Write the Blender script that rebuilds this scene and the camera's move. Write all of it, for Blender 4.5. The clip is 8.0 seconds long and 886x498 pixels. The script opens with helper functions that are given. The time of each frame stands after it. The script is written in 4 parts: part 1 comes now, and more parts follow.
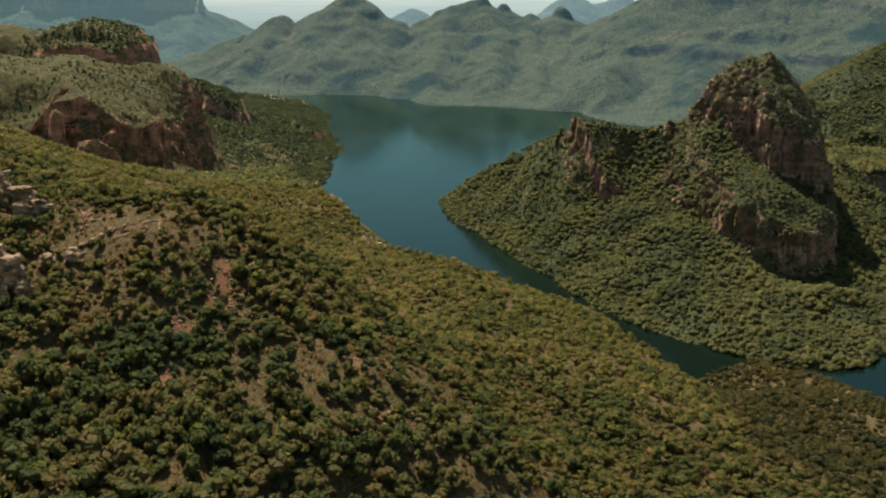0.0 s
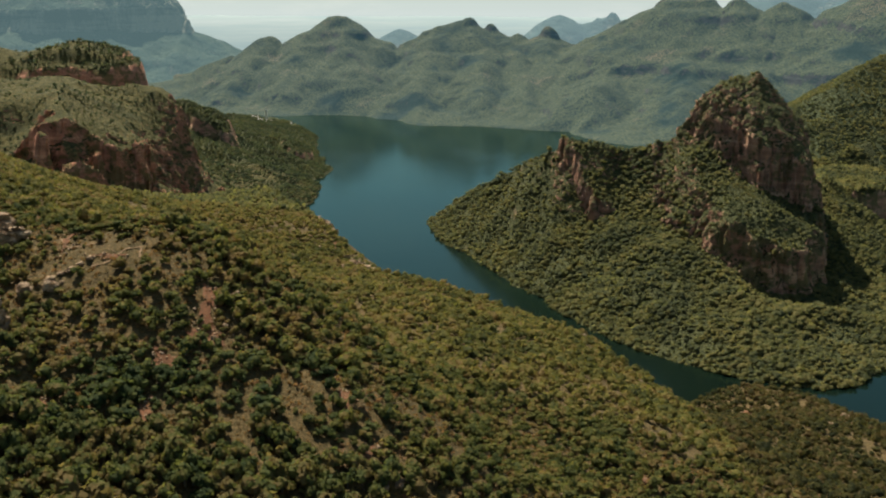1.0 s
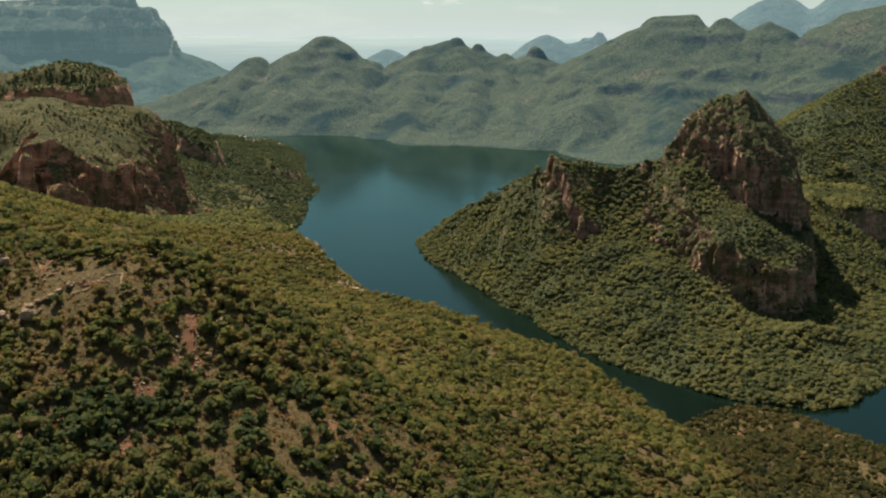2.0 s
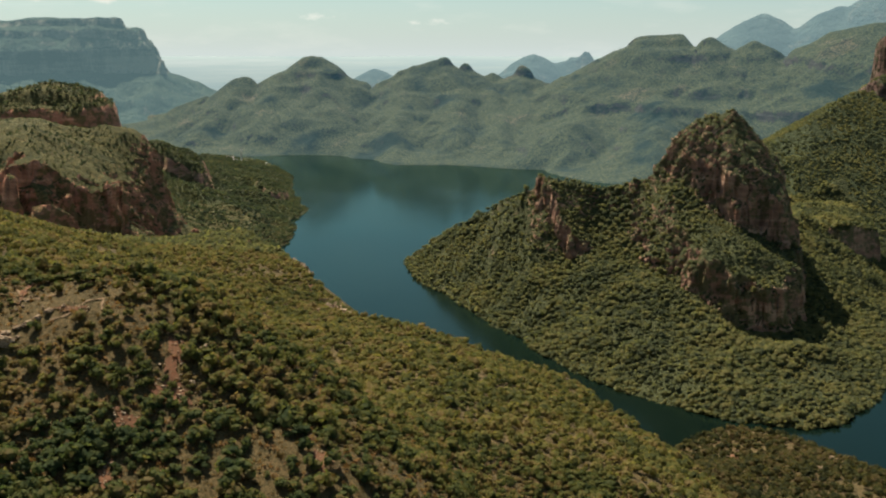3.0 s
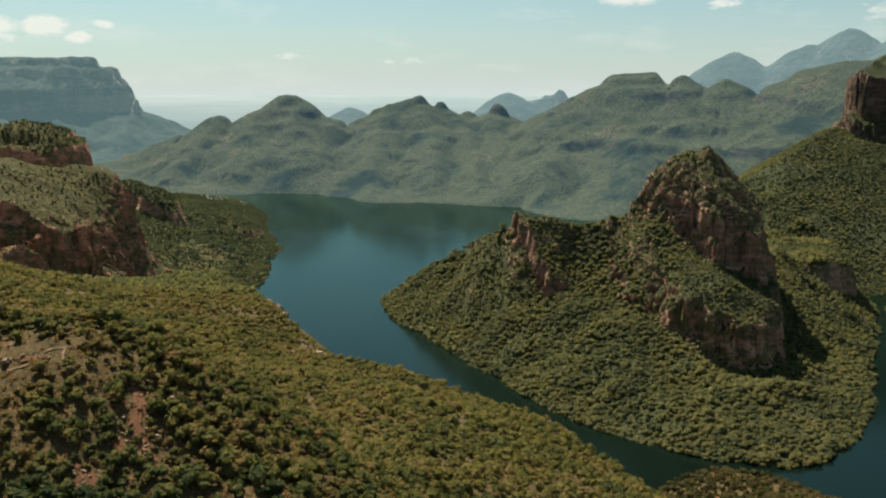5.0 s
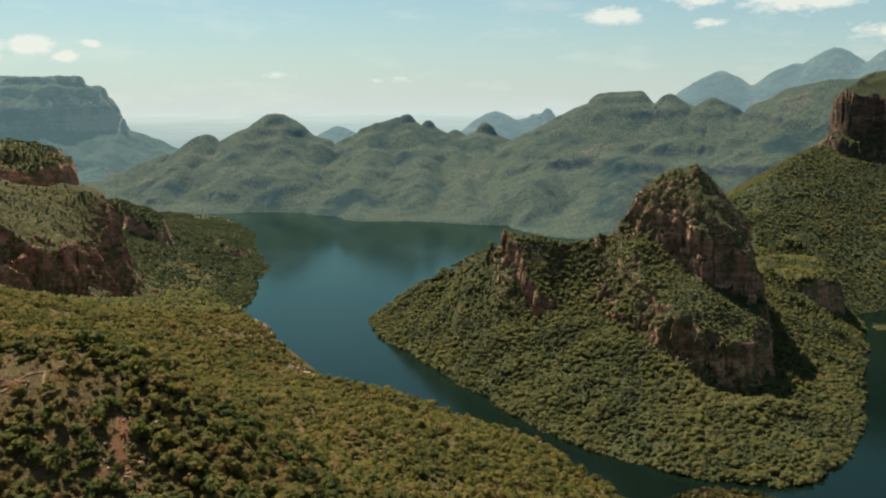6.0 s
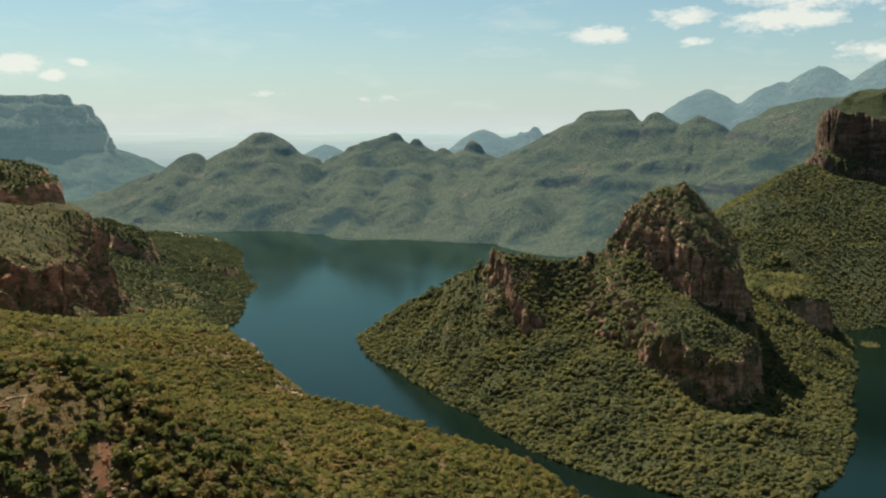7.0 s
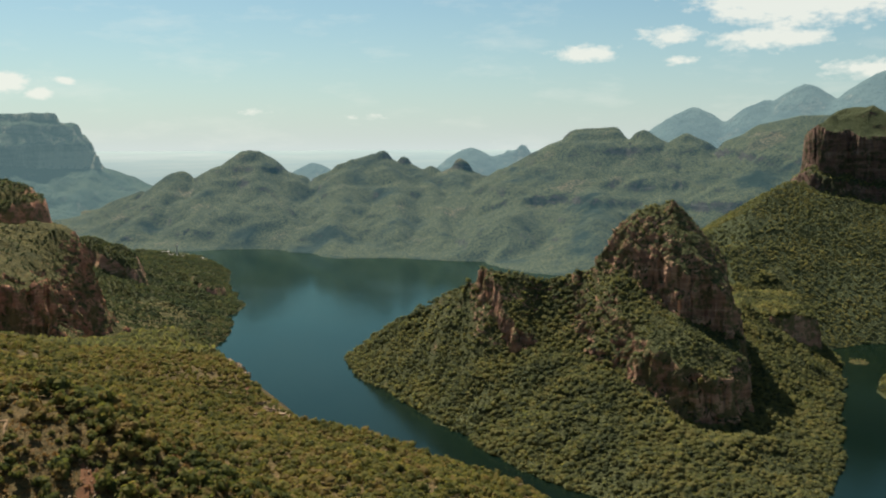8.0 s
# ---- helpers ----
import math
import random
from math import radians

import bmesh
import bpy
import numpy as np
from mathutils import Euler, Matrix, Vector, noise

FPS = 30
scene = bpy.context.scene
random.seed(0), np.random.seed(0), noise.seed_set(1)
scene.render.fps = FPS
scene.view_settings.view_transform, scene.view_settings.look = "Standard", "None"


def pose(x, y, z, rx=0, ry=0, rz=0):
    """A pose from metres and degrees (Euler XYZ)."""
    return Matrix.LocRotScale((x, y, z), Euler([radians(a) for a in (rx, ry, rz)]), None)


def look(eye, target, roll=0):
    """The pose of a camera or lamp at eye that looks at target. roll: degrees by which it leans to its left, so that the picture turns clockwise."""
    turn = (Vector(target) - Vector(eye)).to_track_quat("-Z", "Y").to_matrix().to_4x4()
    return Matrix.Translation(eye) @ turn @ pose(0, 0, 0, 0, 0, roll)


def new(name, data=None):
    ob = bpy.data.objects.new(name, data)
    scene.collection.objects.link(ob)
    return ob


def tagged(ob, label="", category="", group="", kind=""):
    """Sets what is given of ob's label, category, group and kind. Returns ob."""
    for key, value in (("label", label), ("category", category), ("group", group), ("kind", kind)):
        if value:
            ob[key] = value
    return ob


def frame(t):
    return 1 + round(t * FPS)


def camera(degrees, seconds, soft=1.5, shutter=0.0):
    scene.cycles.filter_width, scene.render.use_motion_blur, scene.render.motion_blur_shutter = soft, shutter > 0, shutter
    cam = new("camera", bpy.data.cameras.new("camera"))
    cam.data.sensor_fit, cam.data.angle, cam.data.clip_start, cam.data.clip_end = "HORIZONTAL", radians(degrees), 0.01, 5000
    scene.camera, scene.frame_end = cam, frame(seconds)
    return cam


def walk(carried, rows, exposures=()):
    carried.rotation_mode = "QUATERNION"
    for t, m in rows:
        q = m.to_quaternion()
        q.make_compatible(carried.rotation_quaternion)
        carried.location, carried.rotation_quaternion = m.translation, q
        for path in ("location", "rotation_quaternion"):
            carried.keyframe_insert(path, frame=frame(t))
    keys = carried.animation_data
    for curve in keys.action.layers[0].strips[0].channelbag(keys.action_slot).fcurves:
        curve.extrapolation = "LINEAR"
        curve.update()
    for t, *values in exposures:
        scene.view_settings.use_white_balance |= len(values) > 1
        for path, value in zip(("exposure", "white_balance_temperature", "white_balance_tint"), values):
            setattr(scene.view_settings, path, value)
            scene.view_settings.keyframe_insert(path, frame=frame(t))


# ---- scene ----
cam = camera(46.50, 8.0, soft=2.1)
PATH = [
    (0.0, pose(0.00, 0.00, 323.94, 76.098, -0.432, 0.117)),
    (0.5, pose(-0.22, 3.91, 323.98, 76.639, -0.341, -0.233)),
    (1.0, pose(-0.42, 7.64, 323.98, 77.177, -0.260, -0.581)),
    (1.5, pose(-0.61, 11.20, 323.93, 77.713, -0.189, -0.929)),
    (3.0, pose(-1.09, 20.88, 323.61, 79.305, -0.024, -1.967)),
    (3.5, pose(-1.24, 23.80, 323.47, 79.829, 0.017, -2.313)),
    (4.0, pose(-1.38, 26.59, 323.32, 80.351, 0.053, -2.658)),
    (4.5, pose(-1.52, 29.26, 323.17, 80.870, 0.085, -3.003)),
    (6.0, pose(-1.93, 36.55, 322.77, 82.405, 0.164, -4.036)),
    (6.5, pose(-2.07, 38.78, 322.67, 82.910, 0.187, -4.380)),
    (7.0, pose(-2.22, 40.92, 322.61, 83.411, 0.211, -4.723)),
    (7.5, pose(-2.37, 42.98, 322.58, 83.908, 0.236, -5.065)),
    (8.0, pose(-2.54, 44.97, 322.59, 84.402, 0.263, -5.406)),
]
walk(cam, PATH)

# ---- world, sun ----
SUN_AZ, SUN_EL = -27.0, 55.0          # degrees from +y towards +x; above the horizon
scene.view_settings.exposure = 0.76
sun_way = Vector((math.sin(radians(SUN_AZ)) * math.cos(radians(SUN_EL)),
                  math.cos(radians(SUN_AZ)) * math.cos(radians(SUN_EL)), math.sin(radians(SUN_EL))))
sun = new("sun", bpy.data.lights.new("sun", "SUN"))
sun.data.energy, sun.data.angle, sun.data.color = 5.0, radians(0.6), (1.0, 0.93, 0.81)
sun.matrix_world = look(sun_way * 3000, (0, 0, 0))

world = bpy.data.worlds.new("sky")
scene.world = world
world.use_nodes = True
wt = world.node_tree
wt.nodes.clear()


def wn(kind, **sets):
    n = wt.nodes.new(kind)
    for k, v in sets.items():
        n.inputs[k].default_value = v
    return n


def wmath(op, a, b=None, c=None, clamp=False):
    n = wt.nodes.new("ShaderNodeMath")
    n.operation, n.use_clamp = op, clamp
    for i, v in enumerate((a, b, c)):
        if v is None:
            continue
        if isinstance(v, (int, float)):
            n.inputs[i].default_value = v
        else:
            wt.links.new(v, n.inputs[i])
    return n.outputs[0]


sky = wt.nodes.new("ShaderNodeTexSky")
sky.sky_type, sky.sun_disc = "NISHITA", False
sky.sun_elevation, sky.sun_rotation = radians(SUN_EL), radians(SUN_AZ % 360)
sky.air_density, sky.dust_density, sky.ozone_density, sky.altitude = 1.0, 2.2, 1.5, 900
coord = wt.nodes.new("ShaderNodeTexCoord")
sep = wt.nodes.new("ShaderNodeSeparateXYZ")
wt.links.new(coord.outputs["Generated"], sep.inputs[0])
dx, dy, dz = sep.outputs
azim = wmath("MULTIPLY", wmath("ARCTAN2", dx, dy), 57.2958)
elev = wmath("MULTIPLY", wmath("ARCSINE", dz), 57.2958)
# thin cloud: stretched noise on the flattened dome of the sky
flat = wt.nodes.new("ShaderNodeCombineXYZ")
wt.links.new(wmath("MULTIPLY", azim, 0.16), flat.inputs[0])
wt.links.new(wmath("MULTIPLY", elev, 0.55), flat.inputs[1])
puff = wn("ShaderNodeTexNoise", Scale=1.0, Detail=7.0, Roughness=0.62)
wt.links.new(flat.outputs[0], puff.inputs["Vector"])
CLOUDS = [  # azimuth, elevation, half width, half height, strength
    (-17.4, 3.4, 1.5, 0.6, 1.4), (-15.8, 2.85, 0.8, 0.4, 1.4), (-14.5, 3.55, 1.0, 0.3, 1.05), (-20.5, 3.4, 2.5, 0.9, 1.3),
    (13.5, 5.0, 2.4, 0.75, 1.2), (17.6, 5.9, 2.6, 0.7, 1.1), (18.3, 4.6, 1.3, 0.4, 1.0), (24.5, 7.4, 7.0, 1.7, 1.3), (23.0, 5.6, 4.5, 0.9, 1.15),
    (28.5, 4.0, 4.5, 0.7, 1.25), (-5.5, 2.0, 3.5, 0.35, 0.68), (1.0, 1.7, 3.0, 0.3, 0.7), (40.0, 12.0, 14.0, 5.0, 1.2),
    (-60.0, 14.0, 16.0, 5.0, 1.1), (90.0, 20.0, 25.0, 7.0, 1.1), (150.0, 24.0, 30.0, 8.0, 1.1), (-150.0, 18.0, 26.0, 7.0, 1.1),
]
cover = None
for ca, ce, wa, we, st in CLOUDS:
    u = wmath("DIVIDE", wmath("SUBTRACT", azim, ca), wa)
    v = wmath("DIVIDE", wmath("SUBTRACT", elev, ce), we)
    rr = wmath("ADD", wmath("MULTIPLY", u, u), wmath("MULTIPLY", v, v))
    lump = wmath("MULTIPLY", wmath("EXPONENT", wmath("MULTIPLY", rr, -1.0)), st)
    cover = lump if cover is None else wmath("MAXIMUM", cover, lump)
fine = wt.nodes.new("ShaderNodeCombineXYZ")
wt.links.new(wmath("MULTIPLY", azim, 0.85), fine.inputs[0])
wt.links.new(wmath("MULTIPLY", elev, 1.7), fine.inputs[1])
curl = wn("ShaderNodeTexNoise", Scale=1.0, Detail=8.0, Roughness=0.65)
wt.links.new(fine.outputs[0], curl.inputs["Vector"])
cover = wmath("ADD", cover, wmath("MULTIPLY", wmath("SUBTRACT", curl.outputs["Fac"], 0.5), 1.9))
streak = wmath("MULTIPLY", wmath("SUBTRACT", puff.outputs["Fac"], 0.5), 1.0)
mask = wmath("MULTIPLY", wmath("SUBTRACT", wmath("ADD", cover, streak), 0.6), 2.2, clamp=True)
band = wmath("MULTIPLY", wmath("MAXIMUM", wmath("SUBTRACT", puff.outputs["Fac"], 0.52), 0.0), 1.5, clamp=True)
mask = wmath("MAXIMUM", mask, band)
haze = wmath("EXPONENT", wmath("MULTIPLY", wmath("ABSOLUTE", elev), -0.3))
mixh = wt.nodes.new("ShaderNodeMixRGB")
wt.links.new(wmath("MULTIPLY", haze, 0.8), mixh.inputs[0])
tint = wt.nodes.new("ShaderNodeMixRGB")
tint.blend_type = "MULTIPLY"
tint.inputs[0].default_value, tint.inputs[2].default_value = 1.0, (0.64, 0.83, 0.8, 1)
wt.links.new(sky.outputs[0], tint.inputs[1])
wt.links.new(tint.outputs[0], mixh.inputs[1])
mixh.inputs[2].default_value = (6.4, 7.15, 7.1, 1)
mixc = wt.nodes.new("ShaderNodeMixRGB")
wt.links.new(wmath("MULTIPLY", mask, 0.85), mixc.inputs[0])
wt.links.new(mixh.outputs[0], mixc.inputs[1])
mixc.inputs[2].default_value = (8.0, 8.1, 7.3, 1)
back = wn("ShaderNodeBackground", Strength=0.066)
wt.links.new(mixc.outputs[0], back.inputs[0])
wout = wt.nodes.new("ShaderNodeOutputWorld")
wt.links.new(back.outputs[0], wout.inputs[0])

# ---- materials ----


class Mat:
    """A node material under construction."""

    def __init__(self, name, rough=0.9, spec=0.2):
        self.m = bpy.data.materials.new(name)
        self.m.use_nodes = True
        self.t = self.m.node_tree
        self.bsdf = self.t.nodes["Principled BSDF"]
        self.bsdf.inputs["Roughness"].default_value = rough
        self.bsdf.inputs["Specular IOR Level"].default_value = spec
        self.pos = self.node("ShaderNodeNewGeometry")

    def node(self, kind, **sets):
        n = self.t.nodes.new(kind)
        for k, v in sets.items():
            n.inputs[k].default_value = v
        return n

    def link(self, a, b):
        self.t.links.new(a, b)

    def math(self, op, a, b=None, clamp=False):
        n = self.node("ShaderNodeMath")
        n.operation, n.use_clamp = op, clamp
        for i, v in enumerate((a, b)):
            if v is None:
                continue
            if isinstance(v, (int, float)):
                n.inputs[i].default_value = v
            else:
                self.link(v, n.inputs[i])
        return n.outputs[0]

    def noise(self, size, detail=4.0, rough=0.6, stretch=(1, 1, 1)):
        """Noise in world metres; size is the length of its lumps."""
        mp = self.node("ShaderNodeMapping")
        mp.inputs["Scale"].default_value = [s / size for s in stretch]
        self.link(self.pos.outputs["Position"], mp.inputs[0])
        n = self.node("ShaderNodeTexNoise", Scale=1.0, Detail=detail, Roughness=rough)
        self.link(mp.outputs[0], n.inputs["Vector"])
        return n.outputs["Fac"]

    def ramp(self, fac, stops):
        n = self.node("ShaderNodeValToRGB")
        els = n.color_ramp.elements
        while len(els) < len(stops):
            els.new(0.5)
        for e, (p, c) in zip(els, stops):
            e.position, e.color = p, (*c, 1) if isinstance(c, tuple) else (c, c, c, 1)
        self.link(fac, n.inputs[0])
        return n.outputs[0]

    def mix(self, fac, a, b, blend="MIX"):
        n = self.node("ShaderNodeMixRGB")
        n.blend_type = blend
        for i, v in enumerate((fac, a, b)):
            if isinstance(v, tuple):
                n.inputs[i].default_value = (*v, 1)
            elif isinstance(v, (int, float)):
                n.inputs[i].default_value = v
            else:
                self.link(v, n.inputs[i])
        return n.outputs[0]

    def colour(self, c):
        if isinstance(c, tuple):
            self.bsdf.inputs["Base Color"].default_value = (*c, 1)
        else:
            self.link(c, self.bsdf.inputs["Base Color"])

    def bump(self, height, strength, distance):
        n = self.node("ShaderNodeBump", Strength=strength, Distance=distance)
        self.link(height, n.inputs["Height"])
        self.link(n.outputs[0], self.bsdf.inputs["Normal"])


def rock_colour(m, pale=1.0):
    """Bedded red-brown sandstone with pale ledges and dark water stains."""
    beds = m.noise(9.0, 5, 0.65, (0.12, 0.12, 1.0))
    col = m.ramp(beds, [(0.3, (0.085, 0.06, 0.048)), (0.45, (0.135, 0.086, 0.065)), (0.56, (0.185, 0.122, 0.092)), (0.7, (0.28 * pale, 0.21 * pale, 0.16 * pale))])
    streaks = m.noise(7.0, 4, 0.7, (1.0, 1.0, 0.14))
    col = m.mix(m.ramp(streaks, [(0.5, 0.0), (0.68, 0.5)]), col, (0.06, 0.048, 0.04))
    blotch = m.noise(22.0, 4, 0.6)
    col = m.mix(m.ramp(blotch, [(0.5, 0.0), (0.66, 0.55)]), col, (0.2, 0.145, 0.1))
    scrub = m.math("ADD", m.noise(16.0, 5, 0.7, (1, 1, 1.5)), m.math("MULTIPLY", m.noise(55.0, 2), 0.4))
    return m.mix(m.ramp(scrub, [(0.68, 0.0), (0.76, 0.85)]), col, (0.05, 0.058, 0.027))


def hillside_material(name, grass, soil, bush, clump, steep=(0.44, 0.56), pale=1.0, rock=None, air=None, crisp=0.09, grain=5):
    """Dry grass, soil and low scrub on gentle ground; sandstone where the ground is steep."""
    m = Mat(name, 0.95, 0.1)
    g = m.noise(170.0, 6, 0.62) if air else m.noise(clump * 9, 6, 0.7)
    col = m.ramp(g, [(0.35, bush), (0.47, grass), (0.58, grass), (0.68, soil)] if air else [(0.34, bush), (0.47, grass), (0.58, grass), (0.68, soil)])
    f = m.noise(clump, grain, 0.72)
    col = m.mix(m.ramp(f, [(0.51 - crisp, 0.0), (0.51 + crisp, 0.85)]), col, bush)
    fine = m.noise(clump * 0.3, 3, 0.7)
    col = m.mix(m.ramp(fine, [(0.35, 0.5), (0.55, 0.0)]), col, tuple(c * 0.45 for c in bush))
    sepn = m.node("ShaderNodeSeparateXYZ")
    m.link(m.pos.outputs["True Normal"], sepn.inputs[0])
    edge = m.math("ADD", sepn.outputs[2], m.math("MULTIPLY", m.math("SUBTRACT", m.noise(12.0, 4), 0.5), 0.32))
    fac = m.ramp(edge, [(steep[0], 1.0), (steep[1], 0.0)])
    face = rock_colour(m, pale)
    if rock:
        face = m.mix(1.0, face, rock, "MULTIPLY")
    m.colour(m.mix(fac, col, face))
    if air:                                              # haze before the distant hills, painted in as a faint blue emission
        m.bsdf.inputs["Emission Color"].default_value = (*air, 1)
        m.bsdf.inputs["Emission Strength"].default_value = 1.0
    h = m.math("ADD", m.noise(clump * 0.8, grain, 0.7), m.math("MULTIPLY", m.noise(9.0, 5, 0.7, (1, 1, 0.5)), 1.0))
    m.bump(h, 0.8 if air else 1.0, clump * 0.7)
    return m.m


def leaf_material(name, tones, patch=14.0, each=5.0, thinness=0.48, lift=0.34):
    m = Mat(name, 0.8, 0.04)
    isl = m.pos.outputs["Random Per Island"]
    n = m.noise(patch, 3, 0.6)
    own = m.noise(each, 1, 0.5)
    pick = m.math("ADD", m.math("MULTIPLY", isl, 0.12), m.math("ADD", m.math("MULTIPLY", n, 0.5), m.math("MULTIPLY", own, 0.5)))
    m.colour(m.ramp(m.math("SUBTRACT", pick, 0.06), [(0.39, tones[0]), (0.46, tones[1]), (0.53, tones[2]), (0.61, tones[3])]))
    bend = m.node("ShaderNodeVectorMath")
    bend.operation = "MULTIPLY_ADD"
    bend.inputs[1].default_value, bend.inputs[2].default_value = (0.72, 0.72, 0.72), (0, 0, lift)
    m.link(m.pos.outputs["Normal"], bend.inputs[0])
    unit = m.node("ShaderNodeVectorMath")
    unit.operation = "NORMALIZE"
    m.link(bend.outputs[0], unit.inputs[0])
    m.link(unit.outputs[0], m.bsdf.inputs["Normal"])
    thin = m.node("ShaderNodeBsdfTranslucent")
    m.link(m.mix(1.0, m.bsdf.inputs["Base Color"].links[0].from_socket, (1.25, 1.25, 0.8), "MULTIPLY"), thin.inputs[0])
    both = m.node("ShaderNodeMixShader", Fac=thinness)
    m.link(m.bsdf.outputs[0], both.inputs[1])
    m.link(thin.outputs[0], both.inputs[2])
    m.link(both.outputs[0], m.t.nodes["Material Output"].inputs["Surface"])
    return m.m


m_near = hillside_material("scrub_hillside", (0.148, 0.1, 0.041), (0.21, 0.116, 0.056), (0.066, 0.052, 0.021), 0.9, crisp=0.05)
m_mid = hillside_material("wooded_slope", (0.08, 0.08, 0.031), (0.105, 0.092, 0.04), (0.05, 0.057, 0.023), 5.0, (0.38, 0.52), rock=(2.1, 1.75, 1.5))
m_mesa_wall = hillside_material("mesa_slope", (0.062, 0.07, 0.03), (0.085, 0.08, 0.038), (0.044, 0.054, 0.024), 5.0, (0.38, 0.52), rock=(0.85, 0.8, 0.8))
m_grass = hillside_material("grassy_hill", (0.12, 0.1, 0.034), (0.15, 0.104, 0.042), (0.05, 0.052, 0.02), 5.0, rock=(2.7, 1.85, 1.5), crisp=0.06, grain=4)
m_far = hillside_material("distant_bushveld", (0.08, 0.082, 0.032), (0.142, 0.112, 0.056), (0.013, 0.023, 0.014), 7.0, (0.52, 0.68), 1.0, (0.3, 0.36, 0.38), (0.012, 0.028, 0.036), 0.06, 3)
m_leaf_near = leaf_material("bush_leaves", [(0.05, 0.061, 0.022), (0.086, 0.092, 0.029), (0.133, 0.124, 0.036), (0.185, 0.126, 0.05)], 22.0, 4.0)
m_leaf_brow = leaf_material("brow_leaves", [(0.0659, 0.072, 0.0264), (0.1092, 0.105, 0.0322), (0.1566, 0.135, 0.0379), (0.1905, 0.135, 0.0552)], 34.0, 6.0)
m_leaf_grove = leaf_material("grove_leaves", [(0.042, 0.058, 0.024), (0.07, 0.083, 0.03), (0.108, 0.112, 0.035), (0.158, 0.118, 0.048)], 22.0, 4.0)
# brow leaves in lowered tones, to carry the shade above the river
m_leaf_dim = leaf_material("dimmed_leaves", [(0.034, 0.038, 0.017), (0.054, 0.053, 0.019), (0.08, 0.07, 0.023), (0.11, 0.078, 0.034)], 26.0, 5.0)
m_leaf_dry = leaf_material("dry_leaves", [(0.0812, 0.0563, 0.0209), (0.1299, 0.0815, 0.0285), (0.1798, 0.1048, 0.038), (0.232, 0.1261, 0.0589)], 9.0, 2.5)
m_leaf_mid = leaf_material("woodland_leaves", [(0.072, 0.082, 0.043), (0.102, 0.107, 0.047), (0.136, 0.132, 0.05), (0.175, 0.155, 0.06)], 70.0, 9.0, 0.55, 0.5)
m_leaf_shore = leaf_material("headland_leaves", [(0.038, 0.054, 0.03), (0.055, 0.07, 0.034), (0.076, 0.088, 0.038), (0.105, 0.104, 0.044)], 70.0, 9.0, 0.5, 0.4)

mb = Mat("bark", 0.9, 0.1)
mb.colour(mb.ramp(mb.noise(0.4, 4), [(0.3, (0.06, 0.045, 0.03)), (0.7, (0.15, 0.12, 0.085))]))
m_bark = mb.m

mr = Mat("sandstone", 0.9, 0.15)
tan = mr.ramp(mr.noise(2.5, 5, 0.65, (0.5, 0.5, 1.6)), [(0.3, (0.14, 0.09, 0.052)), (0.48, (0.29, 0.195, 0.115)), (0.68, (0.46, 0.33, 0.205))])
mr.colour(mr.mix(mr.ramp(mr.noise(0.9, 5, 0.75), [(0.3, 0.85), (0.46, 0.0)]), tan, (0.06, 0.05, 0.04)))
mr.bump(mr.noise(1.0, 6, 0.7), 1.0, 0.5)
m_rock = mr.m

ms = Mat("red_soil", 0.95, 0.1)
ms.colour(ms.mix(ms.ramp(ms.noise(0.7, 4, 0.7), [(0.4, 0.0), (0.65, 0.8)]), ms.ramp(ms.noise(5.0, 4), [(0.35, (0.15, 0.058, 0.027)), (0.65, (0.21, 0.1, 0.05))]), (0.1, 0.062, 0.033)))
ms.bump(ms.noise(0.5, 5, 0.7), 0.8, 0.25)
m_soil = ms.m

mk = Mat("trodden_earth", 0.95, 0.1)
mk.colour(mk.ramp(mk.noise(0.8, 4, 0.7), [(0.35, (0.16, 0.1, 0.055)), (0.65, (0.27, 0.18, 0.1))]))
mk.bump(mk.noise(0.4, 4, 0.7), 0.6, 0.15)
m_track = mk.m

mp_ = Mat("limewash", 0.85, 0.2)
mp_.colour(mp_.ramp(mp_.noise(1.5, 4), [(0.3, (0.5, 0.45, 0.36)), (0.7, (0.64, 0.6, 0.5))]))
m_wall = mp_.m
mt_ = Mat("roof_sheet", 0.6, 0.3)
mt_.colour(mt_.ramp(mt_.noise(2.0, 4), [(0.3, (0.33, 0.3, 0.25)), (0.7, (0.5, 0.46, 0.38))]))
m_roof = mt_.m
md_ = Mat("dark_glass", 0.2, 0.5)
md_.colour((0.02, 0.025, 0.03))
m_pane = md_.m

mw = Mat("lake_water", 0.9, 0.0)
deep = mw.noise(420.0, 3, 0.5)
mw.colour(mw.ramp(deep, [(0.35, (0.0026, 0.0062, 0.0038)), (0.65, (0.003, 0.0085, 0.006))]))
mw.bump(mw.math("ADD", mw.noise(2.2, 4, 0.6), mw.math("MULTIPLY", mw.noise(26.0, 3, 0.5, (1, 0.45, 1)), 1.6)), 0.07, 0.4)
ripple = mw.bsdf.inputs["Normal"].links[0].from_socket
sheen = mw.node("ShaderNodeBsdfGlossy")                  # gloss tinted green, so that reflections come back teal
sheen.inputs["Color"].default_value = (0.62, 0.86, 0.77, 1)
mw.link(mw.ramp(mw.noise(300.0, 4, 0.6, (1, 0.35, 1)), [(0.4, 0.09), (0.65, 0.17)]), sheen.inputs["Roughness"])
mw.link(ripple, sheen.inputs["Normal"])
edge_on = mw.node("ShaderNodeFresnel", IOR=1.21)
mw.link(ripple, edge_on.inputs["Normal"])
wet = mw.node("ShaderNodeMixShader")
mw.link(mw.math("MULTIPLY", edge_on.outputs[0], 0.9), wet.inputs[0])
mw.link(mw.bsdf.outputs[0], wet.inputs[1])
